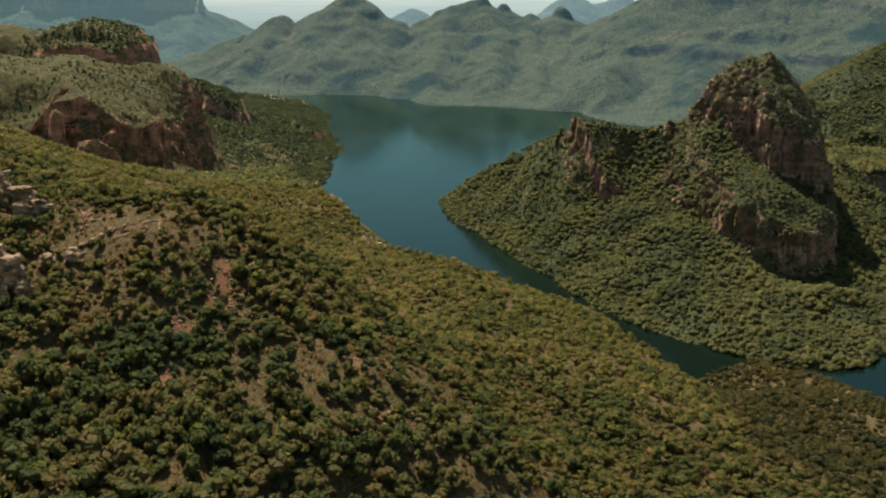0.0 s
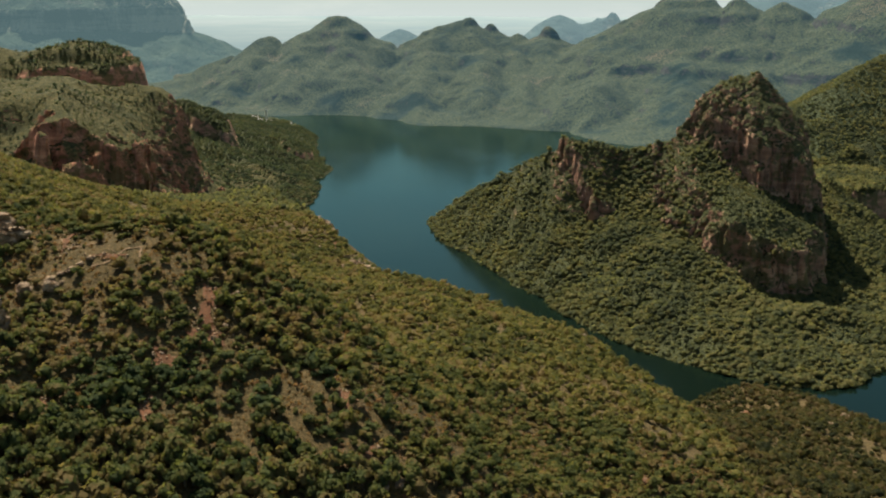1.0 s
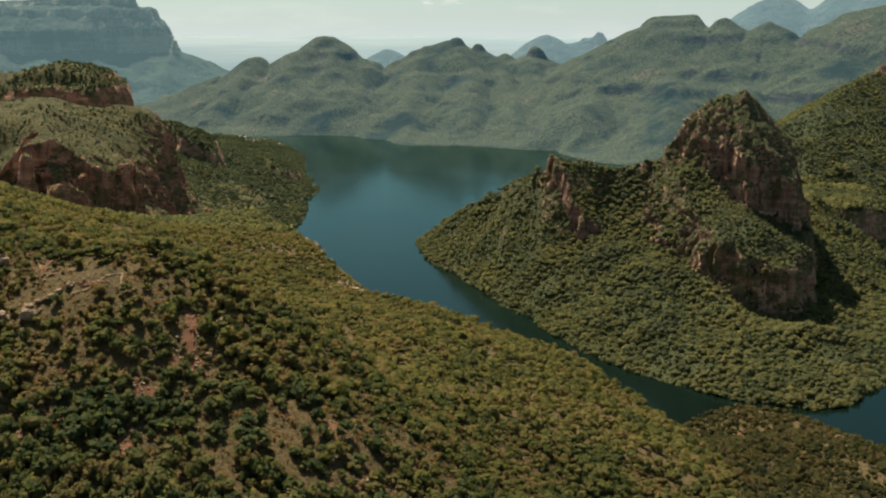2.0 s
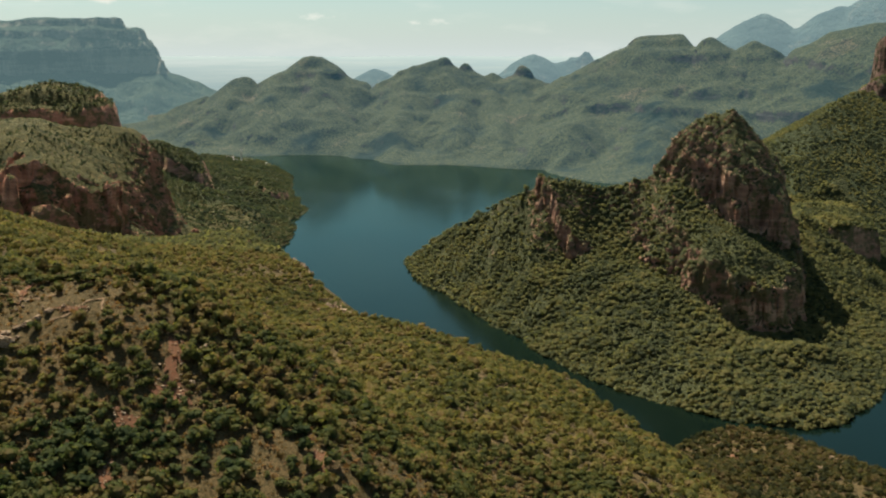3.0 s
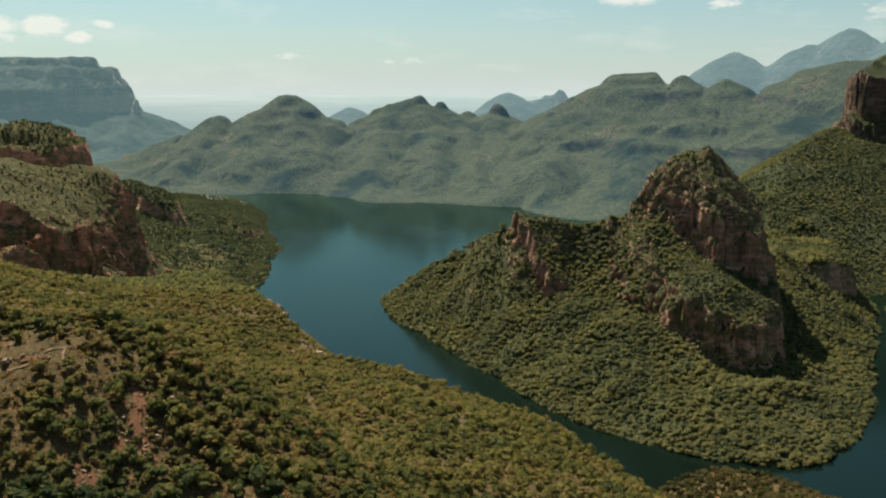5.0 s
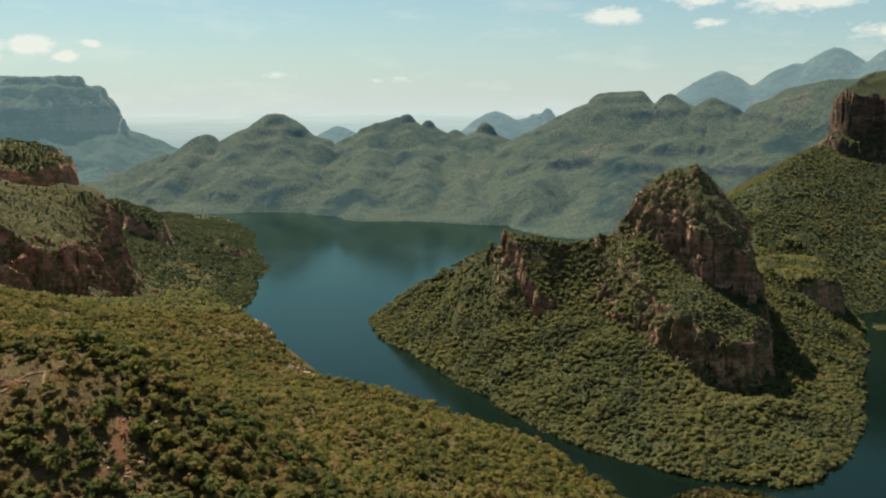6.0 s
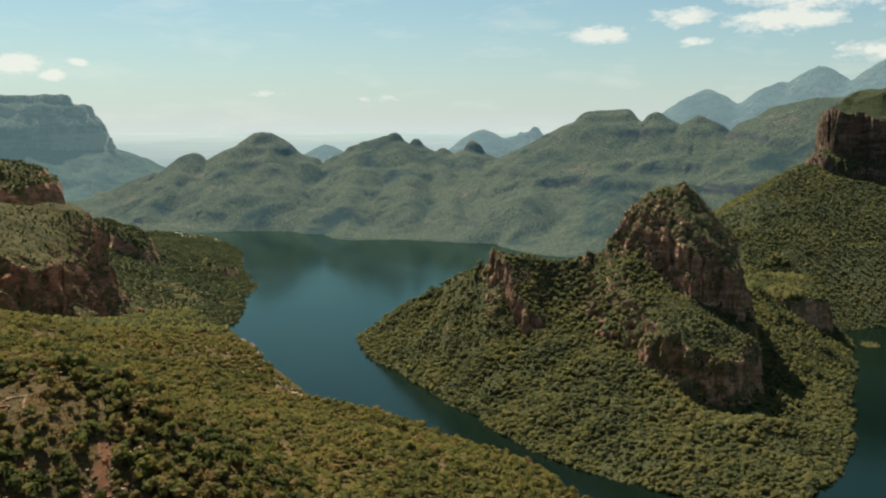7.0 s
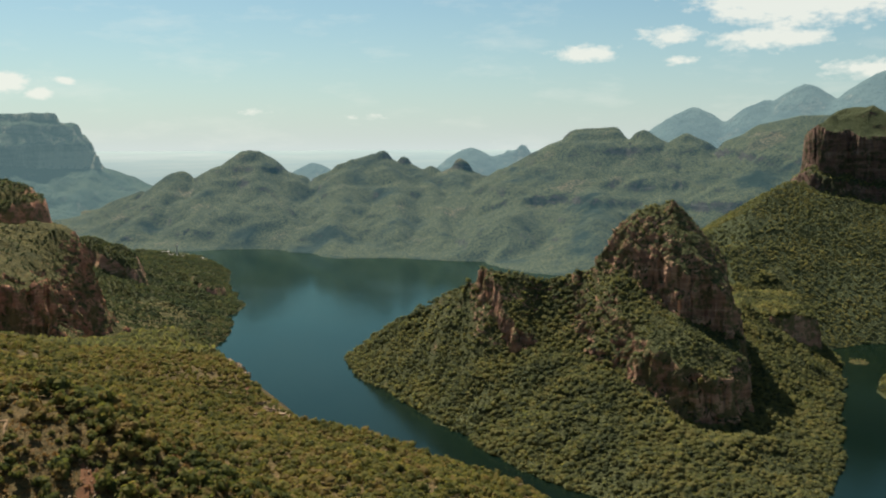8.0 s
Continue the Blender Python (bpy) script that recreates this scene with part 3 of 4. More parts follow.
SPURS = [  # ridges that run from the summits down to the shore
    [(-360, 4015, 296), (-300, 3800, 210), (-235, 3560, 105), (-165, 3330, 22)],
    [(-430, 4005, 268), (-490, 3800, 178), (-520, 3600, 92), (-520, 3420, 14)],
    [(-607, 3990, 226), (-700, 3800, 140), (-730, 3600, 62), (-740, 3480, 10)],
    [(34, 3995, 276), (0, 3800, 205), (-40, 3500, 106), (-52, 3250, 36), (-40, 3130, 6)],
    [(140, 3995, 300), (190, 3760, 206), (160, 3500, 128), (150, 3250, 52), (160, 3110, 6)],
    [(265, 3985, 258), (320, 3700, 172), (300, 3400, 100), (300, 3150, 44), (330, 2990, 6)],
    [(436, 3945, 262), (430, 3700, 190), (400, 3480, 130), (420, 3300, 70)],
    [(690, 3735, 300), (640, 3450, 178), (560, 3300, 150), (505, 3150, 122), (440, 3050, 84), (365, 2985, 46), (330, 2955, 6)],
    [(780, 3650, 352), (800, 3400, 250), (770, 3150, 160), (700, 2900, 92), (640, 2700, 34)],
    [(922, 3555, 368), (990, 3300, 246), (960, 3000, 150), (900, 2750, 62)],
    [(1138, 3425, 352), (1210, 3150, 236), (1180, 2850, 136), (1120, 2600, 50)],
    [(1432, 3195, 410), (1420, 2950, 290), (1350, 2750, 180), (1300, 2550, 90)]]


KNOBS = [(-359, 4014, 318, 62), (-612, 3994, 238, 48), (136, 3998, 313, 44), (222, 3994, 290, 34), (30, 3998, 283, 40), (436, 3946, 281, 40), (1136, 3430, 364, 62)]
PLATEAU = [(770, 3672), (806, 3632), (925, 3562), (950, 3552), (946, 3640), (850, 3730)]


def far_height(x, y):
    """The range across the lake: one crest with its summits, spurs down to the shore, ravines between them and beds of cliff."""
    s = -line_near(x, y, SHORE_F)[0] + 9 * fbm(x, y, 110, 3, shift=2)
    wx_, wy_ = x + 14 * fbm(x, y, 170, 3, shift=41), y + 30 * fbm(x, y, 150, 3, shift=43)
    own = smooth(np.abs(line_near(x, y, CREST_F)[0]) / 110)           # the skyline itself stays clean
    z = ridge(x, y, CREST_F, 0.66, 10.0, 12.0, 110.0, 5.0)
    for i, sp in enumerate(SPURS):
        z = smax(z, ridge(wx_, wy_, sp, 0.56, 22.0, 9.0, 75.0, 3.1 * i) - 8 * (1 - own), 16.0)
    z = smax(z, 0.13 * np.clip(s, 0, None) + 4, 20.0)
    z = np.minimum(z, 0.62 * s + 5 + 4 * fbm(x, y, 60, 3, shift=12))
    z = z + smooth(s / 90) * (0.25 + 0.75 * own) * (4 * fbm(x, y, 75, 4, 0.5, shift=3) + 3.5 * ridged(x, y, 130, 3, 6))
    for kx, ky, top, broad in KNOBS:
        z = np.maximum(z, top + 3 * fbm(x, y, 30, 2, shift=kx) - 40 * (np.hypot(x - kx, y - ky) / broad) ** 2.3)
    z = z + 15 * (smooth((inside(x, y, PLATEAU) + 6 + 5 * fbm(x, y, 40, 2, shift=17)) / 14) - 0.55)\
        * smooth((inside(x, y, PLATEAU) + 60) / 50)
    lev = 14 * fbm(x, y, 330, 3, shift=51)
    patchy = smooth((fbm(x, y, 170, 3, shift=8) + 0.35) * 2.4)
    z = bench(z, 362 + 0.2 * lev, 8 * smooth((x - 640) / 80) * (1 - smooth((x - 960) / 60)), 26.0)
    z = bench(z, 300 + lev, 7 * patchy * smooth((x - 780) / 120), 38.0)
    z = bench(z, 246 + 0.6 * lev, 8 * patchy * (1 - smooth((x + 60) / 120)))
    z = bench(z, 150 + lev, 11 * patchy * smooth((x - 420) / 160))
    return bench(z, 200 + lev, 6 * smooth((fbm(x, y, 190, 3, shift=88) + 0.05) * 3))


def mesa_left_height(x, y):
    """The great stepped mountain beyond the lake, with two cliff bands, buttresses and a rounded top."""
    rim = [(-3200, 3200), (-1750, 4150), (-1225, 4360), (-1063, 4450), (-1046, 4540), (-1120, 4660), (-1500, 4850), (-3200, 4850)]
    s = inside(x, y, rim)
    sb = s + 30 * ridged(x, y, 300, 3, 4) + 10 * ridged(x, y, 110, 3, 9) + 6 * fbm(x, y, 50, 3)
    z = 40 * smooth((sb + 700) / 500) + 205 * np.clip((sb + 520) / 520, 0, 1) ** 1.4 + 93 * ledge((sb - 2) / 26)
    up = sb * (0.74 + 0.66 * smooth((x + 1400) / 260))       # the tiers stand closer at the point
    z = z + 50 * smooth((up - 16) / 84) + 34 * ledge((up - 92) / 16) + 20 * smooth((up - 104) / 50) + 34 * ledge((up - 150) / 16) + 22 * smooth((up - 158) / 110) - 0.09 * np.clip(-1330 - x, 0, 500) * smooth((up - 120) / 80)
    z = z + smooth((-sb) / 120) * (9 * ridged(x, y, 190, 3, 31) + 4 * fbm(x, y, 60, 4, shift=7))
    return z + 6 * fbm(x, y, 120, 4)


def far_peaks_height(x, y):
    z = np.full(x.shape, -20.0)
    for px, py, ph, pr in [(-144, 4740, 262, 170), (563, 4700, 322, 210), (690, 4690, 284, 200), (794, 4670, 342, 90), (740, 4680, 312, 120), (1100, 4600, 330, 300), (1517, 4470, 490, 330), (1800, 4350, 520, 320), (1941, 4280, 590, 300), (2250, 4100, 640, 420), (2500, 3900, 600, 420)]:
        q = np.hypot(x - px, y - py) / pr
        z = np.maximum(z, ph - ph * 0.42 * q ** 1.35)
    return z + 8 * fbm(x, y, 80, 4)


# ---- ground, water, hills ----
def ground_sheet():
    """One sheet under all, from below the lake to the edge of the lowveld plain, which lifts into the haze."""
    rings = np.concatenate([np.linspace(0, 4200, 43), np.linspace(4300, 4950, 27)])
    n = 160
    th = np.linspace(0, 2 * np.pi, n, endpoint=False)
    R, A = np.meshgrid(rings, th, indexing="ij")
    X, Y = R * np.sin(A), R * np.cos(A)
    Z = -24 + 3 * fbm(X, Y, 300, 3) + 338 * smooth((R - 4350) / 600)
    idx = np.arange(R.size).reshape(R.shape)
    nxt = np.roll(idx, -1, axis=1)
    f = np.stack([idx[:-1], nxt[:-1], nxt[1:], idx[1:]], -1).reshape(-1, 4)
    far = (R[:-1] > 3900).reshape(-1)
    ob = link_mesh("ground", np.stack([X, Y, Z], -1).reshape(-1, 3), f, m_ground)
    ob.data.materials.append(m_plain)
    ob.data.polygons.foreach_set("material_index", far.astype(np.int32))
    return tagged(ob, "hazy green and tan lowveld plain reaching the horizon", "ground", kind="structure")


ground_sheet()
wx, wy = np.meshgrid(np.linspace(-1600, 1700, 12), np.linspace(300, 3700, 12))
wi = np.arange(144).reshape(12, 12)
tagged(link_mesh("water", np.stack([wx, wy, 0 * wx], -1).reshape(-1, 3), np.stack([wi[:-1, :-1], wi[:-1, 1:], wi[1:, 1:], wi[1:, :-1]], -1).reshape(-1, 4), m_water),
       "calm dark teal reservoir water winding between wooded hills", "lake", kind="structure")

land("hillside", near_height, -420, 400, -80, 1420, 3.4, m_near, label="sunlit scrub-covered hillside with red soil patches")
land("peninsula", peninsula_height, -30, 760, 850, 1800, 3.6, m_mid, label="wooded peninsula sloping down to the water on three sides", hole=(160, 505, 1085, 1430))
land("rock_dome", peninsula_height, 156, 509, 1081, 1434, 1.2, m_mid, label="steep sandstone dome above a lower tier of red cliffs", category="rock dome", crag=5.0)
land("mesa", mesa_height, 500, 1420, 1440, 2600, 5.5, m_mesa_wall, label="long wooded apron below a flat-topped mesa", hole=(935, 1300, 1985, 2215))
land("mesa_wall", mesa_height, 930, 1305, 1980, 2220, 2.0, m_mesa_wall, label="sheer red sandstone wall around the mesa top", category="cliff", crag=6.0)
land("cliff_hill", left_height, -900, -150, 1040, 1960, 4.4, m_grass, label="rounded grassy hill above the lake", hole=(-520, -262, 1120, 1460))
land("red_cliffs", left_height, -525, -257, 1115, 1465, 1.3, m_grass, label="tiers of red sandstone cliff around the grassy hill", category="cliff", crag=5.5)
land("headland", left_height, -1000, -150, 1960, 3450, 6.0, m_mid, label="dark wooded headland running out into the lake")
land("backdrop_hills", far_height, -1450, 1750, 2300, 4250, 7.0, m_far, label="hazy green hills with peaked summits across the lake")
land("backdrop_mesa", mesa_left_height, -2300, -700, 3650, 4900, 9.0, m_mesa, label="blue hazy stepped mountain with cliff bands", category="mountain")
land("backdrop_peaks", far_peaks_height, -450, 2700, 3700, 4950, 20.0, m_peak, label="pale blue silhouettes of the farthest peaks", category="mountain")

# ---- trees and bushes ----
ICO = [(0, 0, -1), (0.724, -0.526, -0.447), (-0.276, -0.851, -0.447), (-0.894, 0, -0.447), (-0.276, 0.851, -0.447), (0.724, 0.526, -0.447),
       (0.276, -0.851, 0.447), (-0.724, -0.526, 0.447), (-0.724, 0.526, 0.447), (0.276, 0.851, 0.447), (0.894, 0, 0.447), (0, 0, 1)]
ICO_F = [(0, 2, 1), (0, 3, 2), (0, 4, 3), (0, 5, 4), (0, 1, 5), (1, 2, 6), (2, 3, 7), (3, 4, 8), (4, 5, 9), (5, 1, 10),
         (1, 6, 10), (2, 7, 6), (3, 8, 7), (4, 9, 8), (5, 10, 9), (6, 11, 10), (6, 7, 11), (7, 8, 11), (8, 9, 11), (9, 10, 11)]
ICO, ICO_F = np.array(ICO), np.array(ICO_F)


def crown_shape(seed, lobes, tufts, tuft=0.34):
    """A crown one metre in radius: lumpy lobes with sprays of leaves standing off them."""
    r = np.random.default_rng(seed)
    V, F, n = [], [], 0
    centres = []
    for i in range(lobes):
        a = i * 2.4 + r.uniform(-0.5, 0.5)
        off = 0 if lobes == 1 else (0.0 if i == 0 else r.uniform(0.42, 0.62))
        c = np.array([off * math.cos(a), off * math.sin(a), r.uniform(0.45, 0.95) if i else 0.95])
        rad = r.uniform(0.36, 0.52) if lobes > 1 else 0.8
        centres.append((c, rad))
        v = ICO * (rad * r.uniform(0.75, 1.2, (12, 1))) * (1, 1, 0.85)
        V.append(v + c)
        F.append((ICO_F if lobes > 1 else ICO_F[5:]) + n)
        n += 12
    for i in range(tufts):
        c, rad = centres[r.integers(len(centres))] if centres else (np.array([0, 0, 0.2]), 0.6)
        d = r.normal(size=3)
        d[2] = abs(d[2]) * 0.9 - 0.15
        d /= np.linalg.norm(d)
        p = c + d * rad * r.uniform(0.92, 1.22)
        e1 = np.cross(d, r.normal(size=3))
        e1 /= np.linalg.norm(e1)
        e2 = np.cross(d, e1) * 0.75 + d * r.uniform(-0.5, 0.5)
        s = tuft * r.uniform(0.6, 1.25)
        V.append(np.array([p + e1 * s, p - 0.5 * e1 * s + 0.87 * e2 * s, p - 0.5 * e1 * s - 0.87 * e2 * s]))
        F.append(np.array([[0, 1, 2]]) + n)
        n += 3
    return np.concatenate(V), np.concatenate(F)


def spread(height, x0, x1, y0, y1, gap, seed, cover, slope=0.95, low=1.0):
    """Places for plants: a shaken lattice on ground that is neither rock face nor water."""
    r = np.random.default_rng(seed)
    X, Y = np.meshgrid(np.arange(x0, x1, gap), np.arange(y0, y1, gap))
    X, Y = X + r.uniform(-0.5, 0.5, X.shape) * gap, Y + r.uniform(-0.5, 0.5, X.shape) * gap
    X, Y = X.ravel(), Y.ravel()
    Z = height(X, Y)
    g = np.hypot(height(X + 2, Y) - Z, height(X, Y + 2) - Z) / 2
    ok = (Z > low) & (g < slope * r.uniform(0.85, 1.5, X.shape)) & (r.random(X.shape) < cover(X, Y))
    return X[ok], Y[ok], Z[ok], r


def plants(name, shapes, X, Y, Z, S, H, r, material, round_crowns=False):
    """Many plants, each a turned and scaled copy of a shape, in one mesh."""
    Vs, Fs, n = [], [], 0
    pick = r.integers(len(shapes), size=len(X))
    for i, (v, f) in enumerate(shapes):
        m = pick == i
        k = int(m.sum())
        if not k:
            continue
        a = r.uniform(0, 2 * np.pi, k)
        ca, sa = np.cos(a)[:, None], np.sin(a)[:, None]
        s, h = S[m][:, None], H[m][:, None]
        P = np.stack([(v[:, 0] * ca - v[:, 1] * sa) * s + X[m][:, None], (v[:, 0] * sa + v[:, 1] * ca) * s + Y[m][:, None], v[:, 2] * h + Z[m][:, None]], -1)
        Vs.append(P.reshape(-1, 3))
        Fs.append((f[None] + (np.arange(k) * len(v))[:, None, None] + n).reshape(-1, 3))
        n += k * len(v)
    return link_mesh(name, np.concatenate(Vs), np.concatenate(Fs), material, round_crowns)


near_shapes = [crown_shape(i, 3, 44, 0.26) for i in range(12)]
step_shapes = [crown_shape(20 + i, 1, 18, 0.4) for i in range(8)]
mid_shapes = [crown_shape(40 + i, 1, 7, 0.5) for i in range(8)]
far_shapes = [crown_shape(60 + i, 1, 5, 0.6) for i in range(6)]

low_shapes = [crown_shape(80 + i, 0, 7, 0.6) for i in range(6)]

SOIL = [  # bare red patches on the slope: x, y, half width, half depth
    (-56, 257, 3.5, 8), (-63, 237, 5, 4), (-55, 247, 7, 5), (-64, 223, 2.5, 5), (-14, 216, 1.8, 5), (-5, 208, 1.5, 4), (-86, 224, 2, 2), (66, 302, 4, 4),
    (101, 306, 1.6, 6), (134, 334, 3, 3), (-98, 279, 1.2, 7), (-84, 270, 5, 1.4), (-20, 232, 2.5, 5), (20, 262, 3, 3), (-35, 300, 4, 3), (-66, 694, 3.5, 12), (-60, 670, 3, 10), (-90, 750, 3, 14), (179, 558, 3, 7), (224, 534, 4, 6), (84, 312, 1.6, 5), (104, 322, 1.1, 8), (139, 346, 2.4, 4)]


def near_cover(x, y):
    c = 1.04 + 0.5 * fbm(x, y, 24, 3, shift=31)
    bare = 0 * x
    for sx, sy, sw, sd in SOIL:
        bare = np.maximum(bare, np.exp(-(((x - sx) / (0.7 * sw)) ** 2 + ((y - sy) / (0.7 * sd)) ** 2) ** 1.5))
    bare = np.maximum(bare, 0.5 * np.exp(-((x - 8) / 32) ** 2 - ((y - 208) / 24) ** 2))       # stony, thinly grown slope
    bare = np.maximum(bare, np.clip(0.45 + 0.4 * fbm(x, y, 9, 2, shift=58), 0, 1) * np.exp(-(((x + 87) / 17) ** 2 + ((y - 272) / 22) ** 2)))      # open grass crossed by footpaths
    for rx, ry, rw in ((-121, 279, 11), (-112, 247, 8)):         # rock stands clear of the scrub
        bare = np.maximum(bare, np.exp(-(((x - rx) / rw) ** 2 + ((y - ry) / 6) ** 2) ** 2))
    seen = (line_near(x, y, BROW)[0] > -14) | (line_near(x, y, SPUR)[0] > -40)
    return np.where(seen & (np.abs(x + 12) < 40 + 0.47 * y), c - 1.1 * bare, 0)


def size_of(x, y, r, lo, hi):
    return lo + (hi - lo) * r.random(x.shape) ** 1.7


X, Y, Z, r = spread(near_height, -175, 175, 140, 335, 2.6, 3, near_cover, 1.5)
S = size_of(X, Y, r, 1.0, 2.9) * (1 + 0.45 * smooth((10 - X) / 60) * smooth((245 - Y) / 50)) * (1 + 0.3 * fbm(X, Y, 14, 2, shift=37))
lone = (X > -100) & (X < 60) & (Y > 200) & (Y < 232) & (S > 1.15)
LONE = list(zip(X[lone], Y[lone], Z[lone], S[lone]))[:280]
rest = np.ones(len(X), bool)
rest[np.flatnonzero(lone)[:280]] = False
X, Y, Z, S = X[rest], Y[rest], Z[rest], S[rest]
H = S * r.uniform(0.7, 1.15, S.shape)
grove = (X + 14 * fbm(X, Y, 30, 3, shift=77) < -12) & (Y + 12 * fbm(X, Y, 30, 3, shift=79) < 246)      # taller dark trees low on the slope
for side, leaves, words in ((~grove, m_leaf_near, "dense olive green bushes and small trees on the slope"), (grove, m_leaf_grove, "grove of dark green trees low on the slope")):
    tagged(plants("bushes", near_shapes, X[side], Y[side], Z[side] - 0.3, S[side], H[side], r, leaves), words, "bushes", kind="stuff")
X, Y, Z, r = spread(near_height, -175, 175, 140, 330, 1.55, 23, lambda x, y: near_cover(x, y) * 0.6 + 0.55, 1.6)
keep = (np.abs(X + 12) < 40 + 0.47 * Y)
X, Y, Z = X[keep], Y[keep], Z[keep]
S = 0.35 + 0.75 * r.random(X.shape) ** 1.6
tagged(plants("undergrowth", low_shapes, X, Y, Z - 0.15, S, S * r.uniform(0.6, 1.1, S.shape), r, m_leaf_dry),
       "low dry brown and olive undergrowth between the bushes", "undergrowth", kind="stuff")
X, Y, Z, r = spread(near_height, -390, 270, 330, 790, 3.3, 4, near_cover, 1.5)
S = size_of(X, Y, r, 1.1, 2.9)
H = S * r.uniform(0.65, 1.05, S.shape)
dim_side = (X - 0.12 * (Y - 330) + 22 * fbm(X, Y, 50, 3, shift=73) > 105) & (Y < 640)      # the side towards the river, with shade put into its leaf colour
for side, leaves, words in ((~dim_side, m_leaf_brow, "olive green bushes along the far brow of the slope"), (dim_side, m_leaf_dim, "bushes on the slope above the river, leaf colour darkened for shade")):
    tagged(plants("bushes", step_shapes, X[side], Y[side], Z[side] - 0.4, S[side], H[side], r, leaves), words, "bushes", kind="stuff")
X, Y, Z, r = spread(near_height, -420, -90, 790, 1400, 5.0, 5, near_cover, 1.4)
S = size_of(X, Y, r, 1.8, 3.4)
tagged(plants("bushes", far_shapes, X, Y, Z - 0.4, S, S * r.uniform(0.9, 1.3, S.shape), r, m_leaf_mid),
       "green bushes on the valley flank below the cliffs", "bushes", kind="stuff")


def mid_cover(x, y):
    back = line_near(x, y, [p[:2] for p in SPINE_PEN])[0] < -14
    return np.where(back & (x < 500), 0, 1.0 + 0.3 * fbm(x, y, 60, 3, shift=33) - 0.4 * smooth(inside(x, y, DOME) / 10))


X, Y, Z, r = spread(peninsula_height, -10, 745, 860, 1760, 3.9, 6, mid_cover, 1.35, -0.6)
S = (2.0 + 2.9 * r.random(X.shape) ** 1.8) * (1 - 0.25 * smooth(inside(X, Y, TIER) / 15) - 0.3 * smooth(inside(X, Y, DOME) / 10)) * (1 + 0.28 * fbm(X, Y, 45, 3, shift=57))
tagged(plants("woodland", mid_shapes, X, Y, Z - 0.8, S, S * r.uniform(0.5, 0.95, S.shape), r, m_leaf_mid, True),
       "dense green woodland cloaking the peninsula down to the water", "woodland", kind="stuff")
X, Y, Z, r = spread(mesa_height, 540, 1300, 1440, 2300, 6.0, 7, lambda x, y: (1.05 + 0.6 * fbm(x, y, 90, 3, shift=45)) * (mesa_height(x, y) < 335), 1.2, -0.6)
S = size_of(X, Y, r, 2.2, 4.3)
tagged(plants("woodland", far_shapes, X, Y, Z - 0.8, S, S * r.uniform(0.5, 0.85, S.shape), r, m_leaf_mid),
       "green woodland on the slope below the red mesa", "woodland", kind="stuff")
X, Y, Z, r = spread(left_height, -720, -190, 1050, 3250, 6.0, 8, lambda x, y: (0.64 - 0.2 * smooth((x + 0.3 * y) / -40) + 0.7 * smooth(np.maximum(y - 1950, x + 300) / 60) + 0.5 * fbm(x, y, 60, 3, shift=35)) * (1 - 0.4 * smooth((y - 2300) / 300)) * (x > -0.45 * y - 40), 1.5)
S = size_of(X, Y, r, 0.9, 2.6) + 1.5 * smooth((Y - 1550) / 250)
tagged(plants("woodland", far_shapes, X, Y, Z - 0.8, S, S * r.uniform(0.6, 1.05, S.shape), r, m_leaf_shore, True),
       "green bush growing over the cliff hill and headland", "woodland", kind="stuff")
# ---- single trees on the near slope ----
def tree_kit():
    """Meshes that the single trees share: crowns of several shapes and a forked, tapering trunk."""
    crowns = []
    for i in range(6):
        v, f = crown_shape(100 + i, 5, 95, 0.24)
        crowns.append(bpy.data.meshes.new("crown"))
        crowns[-1].from_pydata(v.tolist(), [], f.tolist())
        crowns[-1].materials.append(m_leaf_grove)
    bm = bmesh.new()

    def limb(a, b, ra, rb):
        a, b = Vector(a), Vector(b)
        turn = (b - a).to_track_quat("Z", "Y").to_matrix()
        ring = []
        for p, rad in ((a, ra), (b, rb)):
            ring.append([bm.verts.new(p + turn @ Vector((rad * math.cos(k * math.pi / 3), rad * math.sin(k * math.pi / 3), 0))) for k in range(6)])
        for k in range(6):
            bm.faces.new((ring[0][k], ring[0][(k + 1) % 6], ring[1][(k + 1) % 6], ring[1][k]))

    limb((0, 0, -0.25), (0.03, 0.02, 0.4), 0.1, 0.07)
    limb((0.03, 0.02, 0.38), (0.3, 0.1, 0.85), 0.055, 0.025)
    limb((0.03, 0.02, 0.38), (-0.25, 0.18, 0.9), 0.05, 0.022)
    limb((0.03, 0.02, 0.38), (-0.02, -0.3, 0.88), 0.05, 0.022)
    trunk = bpy.data.meshes.new("trunk")
    bm.to_mesh(trunk)
    bm.free()
    trunk.materials.append(m_bark)
    return crowns, trunk


crowns, trunk_mesh = tree_kit()
rt = random.Random(5)
for tx, ty, tz, ts in LONE:
    tree = new("tree")
    tree.location, tree.rotation_euler = (tx, ty, tz - 0.1), (0, 0, rt.uniform(0, 6.28))
    tree.scale = (ts, ts, ts * rt.uniform(0.95, 1.4))
    for nm, me in (("trunk", trunk_mesh), ("crown", rt.choice(crowns))):
        new(nm, me).parent = tree
    small = ts < 1.6
    tagged(tree, "low olive green bush with small leaves on the slope" if small else "rounded green bushveld tree with a dense leafy crown", "bush" if small else "tree", "trees on the near slope")

